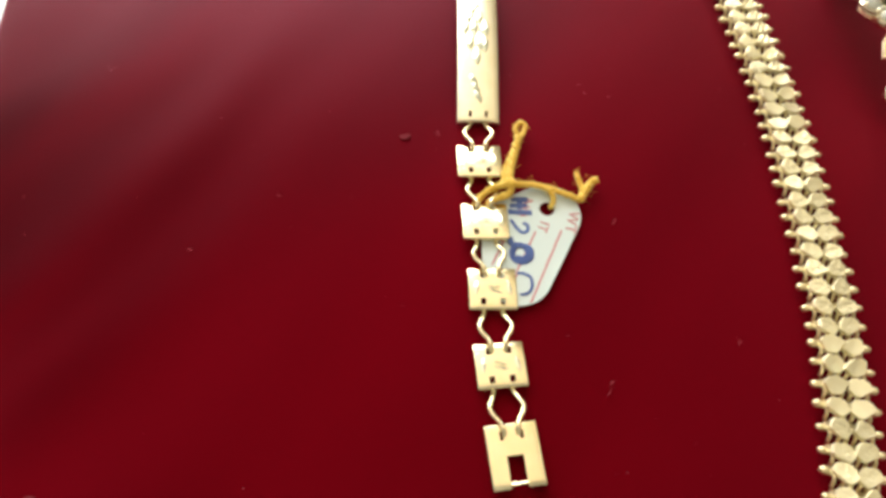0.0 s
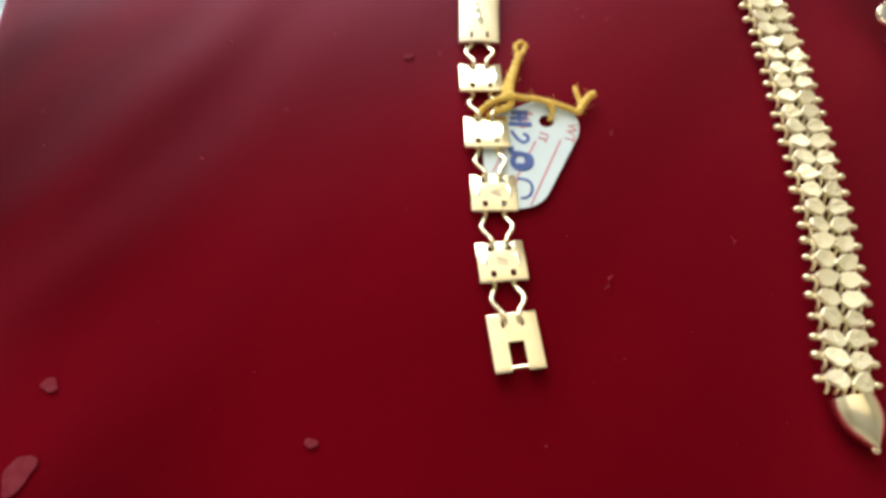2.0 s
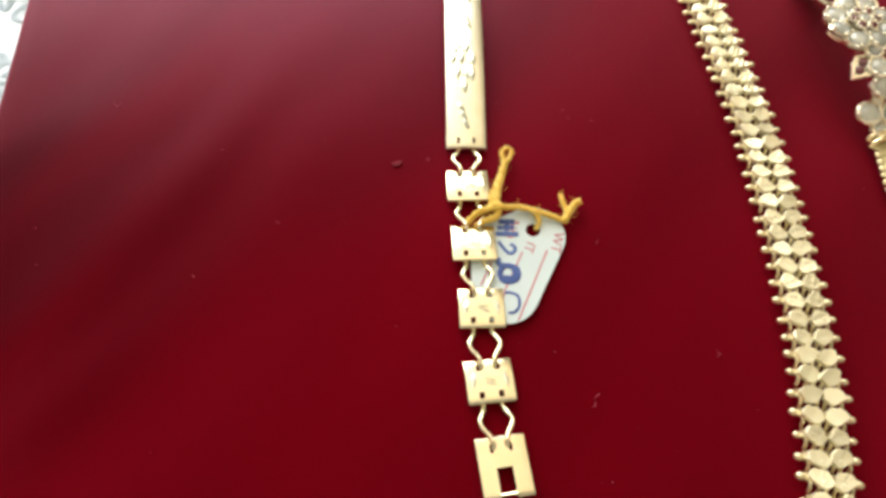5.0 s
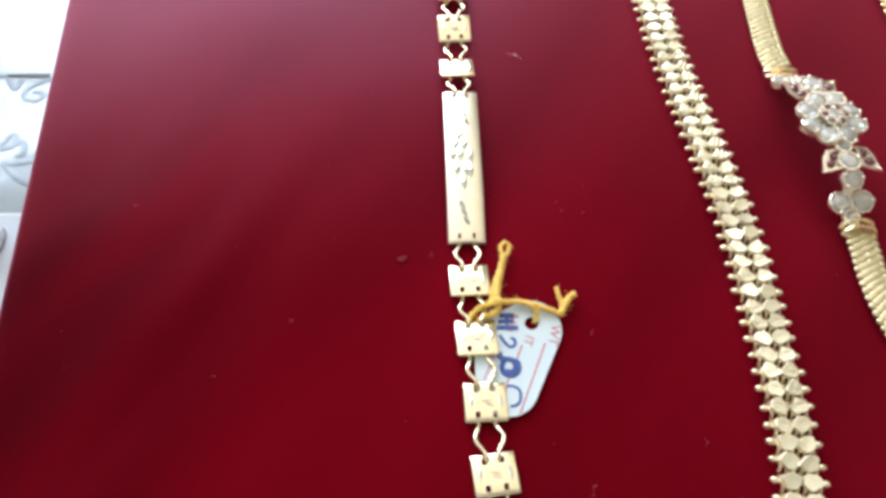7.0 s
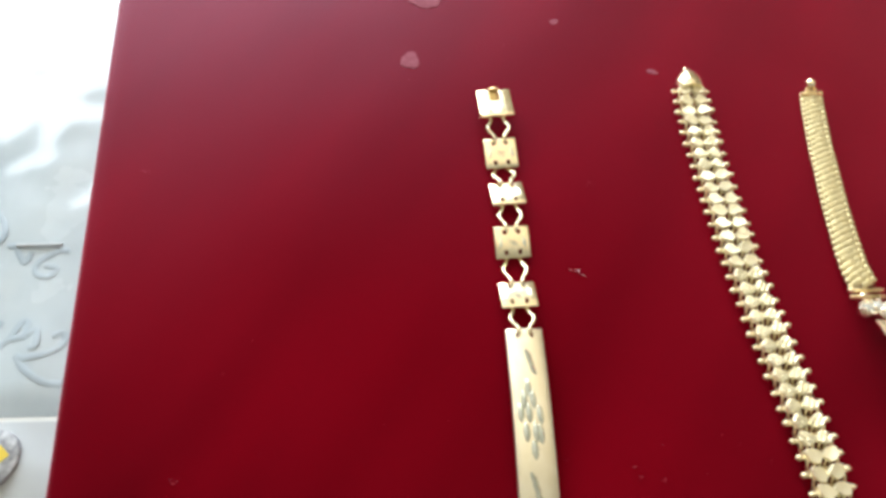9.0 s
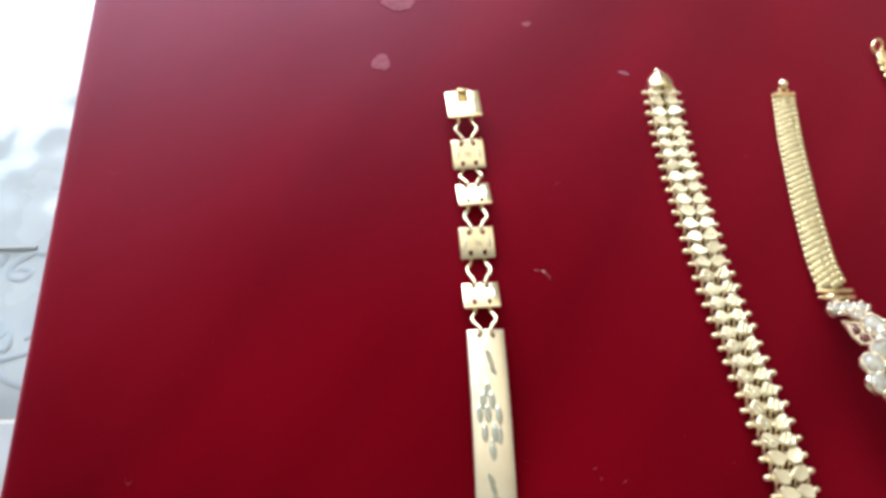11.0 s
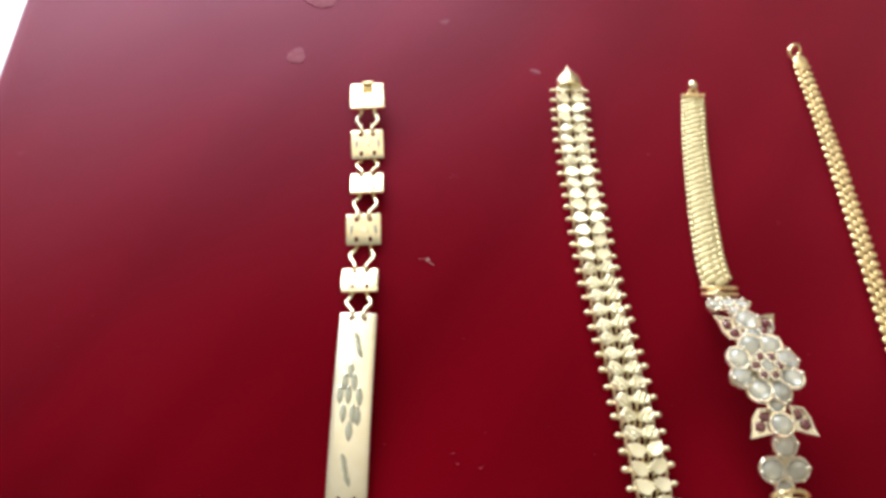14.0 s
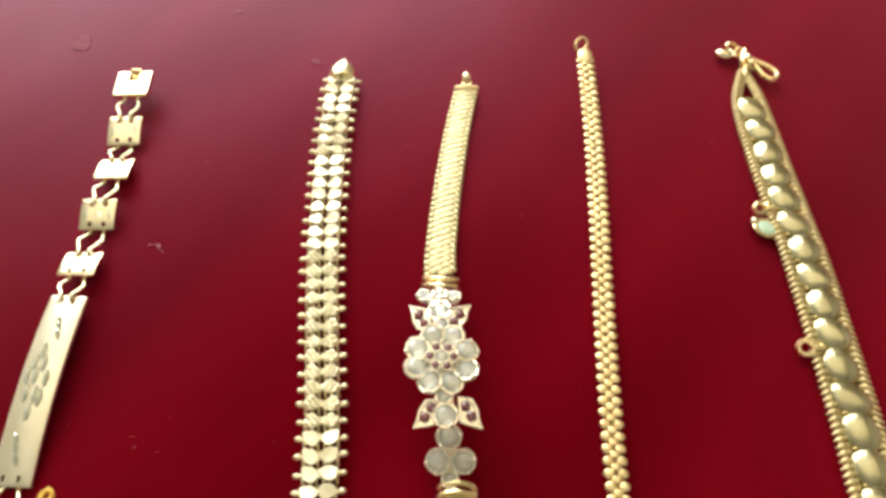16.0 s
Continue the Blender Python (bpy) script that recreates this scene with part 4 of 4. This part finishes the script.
def thread():
    ob = thing("tag_thread", 1.1, -1.5, "twisted yellow cotton thread knotted through the tag and bracelet", "thread")

    rng = random.Random(21)

    def twist(points, r, name="strand", turns=4.0):
        """Three loose plies of uneven thickness, with stray fibres."""
        line = smooth_line(points, 12)
        for ply in range(3):
            ph = ply * math.tau / 3 + rng.uniform(-0.3, 0.3)
            pts, rs = [], []
            for k, p in enumerate(line):
                d = (line[min(k + 1, len(line) - 1)] - line[max(k - 1, 0)]).normalized()
                s = d.cross(Vector((0, 0, 1))).normalized()
                a = ph + k / len(line) * turns * math.tau
                loose = 0.62 + 0.35 * noise.noise(Vector((k * 0.11, ply * 3.0, r * 90)))
                pts.append(p + r * loose * (math.cos(a) * s + math.sin(a) * Vector((0, 0, 1))))
                rs.append(r * (0.66 + 0.22 * noise.noise(Vector((k * 0.3, ply * 7.0, 1.0)))))
            part(name, tube(pts, rs, 7), cotton, ob)
        fuzz = bmesh.new()
        for k in range(0, len(line), 2):
            p = line[k]
            a, up = rng.uniform(0, math.tau), rng.uniform(-0.2, 0.8)
            reach = r * rng.uniform(1.8, 3.6)
            v = Vector((math.cos(a), math.sin(a), up))
            w = Vector((math.cos(a + 0.9), math.sin(a + 0.9), up * 0.5))
            tube([p, p + v * reach * 0.5, p + v * reach * 0.7 + w * reach * 0.35], 0.0035, 4, False, fuzz)
        part("stray_fibres", fuzz, cotton, ob)

    twist([(1.04, -1.58, 0.26), (1.10, -1.15, 0.25), (1.20, -0.70, 0.22), (1.28, -0.40, 0.2)], 0.065, turns=3)
    twist([(0.92, -1.62, 0.2), (0.98, -1.25, 0.22), (1.10, -0.92, 0.2), (1.24, -0.62, 0.18)], 0.05, turns=2)
    twist([(0.62, -1.96, 0.1), (0.80, -1.86, 0.16), (1.02, -1.78, 0.2), (1.10, -1.62, 0.22)], 0.06, turns=2)
    twist([(1.28, -0.42, 0.2), (1.22, -0.22, 0.2), (1.32, -0.06, 0.2), (1.43, -0.14, 0.2), (1.36, -0.36, 0.2), (1.28, -0.44, 0.2)], 0.042, turns=3)
    twist([(0.40, -1.98, 0.08), (0.52, -1.80, 0.16), (0.75, -1.66, 0.24), (1.04, -1.60, 0.28), (1.32, -1.56, 0.22), (1.62, -1.53, 0.16), (2.05, -1.66, 0.16), (2.45, -1.82, 0.14)], 0.055, turns=7)
    twist([(1.55, -1.54, 0.18), (1.80, -1.62, 0.2), (1.92, -1.82, 0.16), (1.86, -1.98, 0.06)], 0.045, turns=3)
    twist([(2.44, -1.84, 0.14), (2.50, -1.58, 0.16), (2.44, -1.36, 0.16), (2.42, -1.18, 0.14)], 0.045, turns=2.5)
    twist([(2.44, -1.84, 0.14), (2.56, -1.62, 0.16), (2.68, -1.42, 0.16), (2.82, -1.34, 0.14)], 0.06, turns=2.5)
    knot = ball(0.13, 2, (1.2, 1, 0.9))
    part("knot", knot, cotton, ob, "", cm_pose(1.05, -1.55, 0.24))
    part("knot", ball(0.09, 2), cotton, ob, "", cm_pose(2.46, -1.78, 0.14))
    return ob


thread()


# ---- things on the counter beside the pad ----
def bag_z(x, y):
    """Height of the wrinkled bag film."""
    z = 0.12 + 0.10 * noise.noise(Vector((x * 0.45, y * 0.3, 7))) + 0.05 * noise.noise(Vector((x * 1.3, y * 1.1, 3)))
    edge = min(1, (x + 25.0) * 1.5, (-10.2 - x) * 1.5, (y - 3.7) * 1.5, (24.0 - y) * 1.5)
    return TABLE + 0.01 + max(0, z * edge)


def counter_bag():
    ob = thing("plastic_bag", -16.5, 10, "cloudy plastic bag with grey-blue marker handwriting, flat on the counter", "bag", z=TABLE)
    bm = bmesh.new()
    nx, ny, x0, x1, y0, y1 = 40, 60, -25.0, -10.2, 3.7, 24.0
    grid = []
    for j in range(ny + 1):
        row = []
        for i in range(nx + 1):
            x, y = x0 + (x1 - x0) * i / nx, y0 + (y1 - y0) * j / ny
            row.append(bm.verts.new((x, y, bag_z(x, y))))
        grid.append(row)
    for a, b in zip(grid, grid[1:]):
        for i in range(nx):
            bm.faces.new((a[i], a[i + 1], b[i + 1], b[i]))
    low = bmesh.ops.extrude_face_region(bm, geom=bm.faces[:])
    for g in low["geom"]:
        if isinstance(g, bmesh.types.BMVert):
            g.co.z = TABLE + 0.004
    sheet = part("bag_film", bm, plastic, ob, "wrinkled cloudy plastic film", angle=60)
    z = TABLE + 0.16
    strokes = [
        [(-15.9, 10.6), (-15.4, 10.0), (-15.3, 9.5), (-15.6, 9.2)], [(-15.1, 9.2), (-14.8, 9.2)], [(-14.8, 9.1), (-14.45, 8.6), (-14.3, 9.0)],
        [(-13.1, 9.0), (-13.5, 9.0), (-14.0, 8.6), (-14.0, 8.2), (-13.6, 8.1), (-13.4, 8.4), (-13.8, 8.5)],
        [(-14.5, 5.7), (-14.2, 6.1), (-14.0, 6.6), (-13.8, 6.5), (-13.8, 6.0)], [(-14.2, 6.0), (-13.8, 6.1), (-13.5, 6.3), (-13.4, 5.8), (-13.6, 5.7)],
        [(-13.0, 6.1), (-12.7, 6.2), (-12.6, 5.9), (-12.9, 5.6), (-13.6, 5.4), (-13.9, 5.5)], [(-13.9, 5.5), (-13.6, 5.1), (-13.0, 4.7), (-12.4, 4.6)],
        [(-15.1, 7.3), (-14.9, 7.4)], [(-14.8, 6.2), (-14.6, 6.6)],
    ]
    for s in strokes:
        part("marker_stroke", tube([(p.x, p.y, bag_z(p.x, p.y) + 0.012) for p in smooth_line([(x, y, 0) for x, y in s], 6)], 0.10, 8, False, None, 0.10), marker, sheet)
    # folded seal strip near the mouth of the bag
    part("seal_strip", tube(smooth_line([(-14.8, 9.2, z), (-14.1, 9.2, z + 0.03), (-13.4, 9.22, z)], 5), 0.07, 8, False, None, 0.6), paper, sheet)
    return ob


def white_card():
    ob = thing("folded_card", -15, 0, "folded white card with a round printed badge, on the counter", "card", z=TABLE)
    bm = bmesh.new()
    rows = []
    for j in range(25):
        y = 3.55 - j * 0.5
        rows.append([bm.verts.new((x, y, TABLE + 0.05 + 0.18 * math.exp(-((y - 2.2 + 0.3 * (x + 12.6)) / 0.5) ** 2) + 0.03 * noise.noise(Vector((x * 0.4, y * 0.4, 1))))) for x in (-24 + 0.55 * i for i in range(25))])
    for a, b in zip(rows, rows[1:]):
        for i in range(24):
            bm.faces.new((a[i], a[i + 1], b[i + 1], b[i]))
    up = bmesh.ops.extrude_face_region(bm, geom=bm.faces[:])
    for g in up["geom"]:
        if isinstance(g, bmesh.types.BMVert):
            g.co.z -= 0.035
    card = part("card_sheet", bm, paper, ob, "creased white card", angle=60)
    z = TABLE + 0.30
    disc = bmesh.new()
    tube([(0, 0, -0.2), (0, 0, 0.0), (0, 0, 0.03)], [0.80, 0.80, 0.76], 32, False, disc)
    badge = part("badge", disc, badge_grey, card, "round speckled grey badge with red and yellow print", cm_pose(-13.83, 2.52, z))
    part("badge_print", tube([(0, 0, 0), (0, 0, 0.012)], 0.42, 6), badge_red, badge, "", cm_pose(-14.0, 2.5, z + 0.03))
    tri = bmesh.new()
    f = tri.faces.new([tri.verts.new(p) for p in ((0.0, 0.32, 0.05), (0.0, -0.30, 0.05), (0.32, 0.02, 0.05))])
    e = bmesh.ops.extrude_face_region(tri, geom=[f])
    bmesh.ops.translate(tri, vec=(0, 0, -0.02), verts=[g for g in e["geom"] if isinstance(g, bmesh.types.BMVert)])
    part("badge_print", tri, badge_yellow, badge, "", cm_pose(-13.58, 2.56, z))
    return ob


counter_bag()
white_card()


# ---- lint, residue and dust on the velvet ----
def patch(name, x, y, r, seed, mat, label, stretch=1.0, turn=0.0):
    rng = random.Random(seed)
    bm = bmesh.new()
    n = 44
    ph = [rng.uniform(0, math.tau) for _ in range(4)]
    rad = [r * (0.92 + sum(w * math.sin(f * k * math.tau / n + p) for w, f, p in zip((0.12, 0.10, 0.05, 0.02), (2, 3, 5, 8), ph))) for k in range(n)]
    tops = [bm.verts.new((rad[k] * math.cos(k * math.tau / n), stretch * rad[k] * math.sin(k * math.tau / n), 0.006)) for k in range(n)]
    lows = [bm.verts.new((v.co.x, v.co.y, -0.012)) for v in tops]
    mid = bm.verts.new((0, 0, 0.014))
    for k in range(n):
        bm.faces.new((tops[k], tops[(k + 1) % n], mid))
        bm.faces.new((tops[k], lows[k], lows[(k + 1) % n], tops[(k + 1) % n]))
    bm.faces.new(lows)
    return tagged(part(name, bm, mat, None, "", cm_pose(x, y, 0.0, 0, 0, turn), 60), label, "residue")


for n, (x, y, r, st, turn) in enumerate(((-2.15, 12.95, 0.34, 0.9, 20), (-1.6, 15.5, 0.52, 0.85, 0), (2.36, 14.58, 0.15, 0.7, 0), (5.12, 12.55, 0.16, 0.6, -20), (-1.03, -0.36, 0.11, 0.7, 20), (-6.64, -7.55, 0.15, 0.8, 10), (-6.75, -8.95, 0.24, 1.3, -20), (-2.3, -8.4, 0.11, 0.8, 0))):
    patch("residue_spot", x, y, r, n, residue if y > 8 else faint_residue, "pale pink residue spot on the velvet", st, turn)


def lint_fibre(x, y, size, seed):
    rng = random.Random(seed)
    bm = bmesh.new()
    for k in range(2):
        a = rng.uniform(0, math.tau)
        p = [(0, 0, 0.02)]
        for j in range(3):
            a += rng.uniform(-0.9, 0.9)
            q = p[-1]
            p.append((q[0] + size * 0.4 * math.cos(a), q[1] + size * 0.4 * math.sin(a), 0.02 + 0.02 * rng.random()))
        tube(smooth_line(p, 3), 0.0032 + 0.012 * max(0.0, size - 0.2), 5, False, bm)
    ball(0.022 + 0.25 * max(0.0, size - 0.15), 1, (1, 0.6, 0.5), bm, (0, 0, 0.012))
    return tagged(part("lint_fibre", bm, bright_lint if size > 0.2 else lint_mat, None, "", cm_pose(x, y, 0)), "pale lint fibre caught on the velvet", "lint", "lint on the velvet")


for n, (x, y, s) in enumerate(((2.03, 5.95, 0.22), (2.65, 8.62, 0.14), (2.76, -5.40, 0.07), (2.72, -5.58, 0.07), (5.2, -4.6, 0.1), (-0.36, -0.22, 0.12), (2.70, 1.15, 0.07), (2.80, 0.92, 0.07), (3.3, 0.85, 0.06), (3.1, -2.25, 0.1), (-3.4, -1.87, 0.08), (-4.9, -3.1, 0.07), (-9.2, 9.0, 0.12), (-7.3, 1.05, 0.12), (8.1, 9.45, 0.06), (16.6, 10.0, 0.12), (19.6, 15.3, 0.14), (11.27, 7.25, 0.08))):
    lint_fibre(x, y, s, n + 30)


def dust():
    bm = bmesh.new()
    rng = random.Random(77)
    for k in range(260):
        x, y = rng.uniform(-8.5, 24), rng.uniform(-11, 17)
        r = rng.choice((0.005, 0.006, 0.008, 0.012))
        ball(r, 1, (1.3, 1, 0.7), bm, (x, y, r * 0.4))
    tagged(part("dust_specks", bm, lint_mat), "tiny pale dust specks on the velvet", "dust", kind="stuff")


dust()
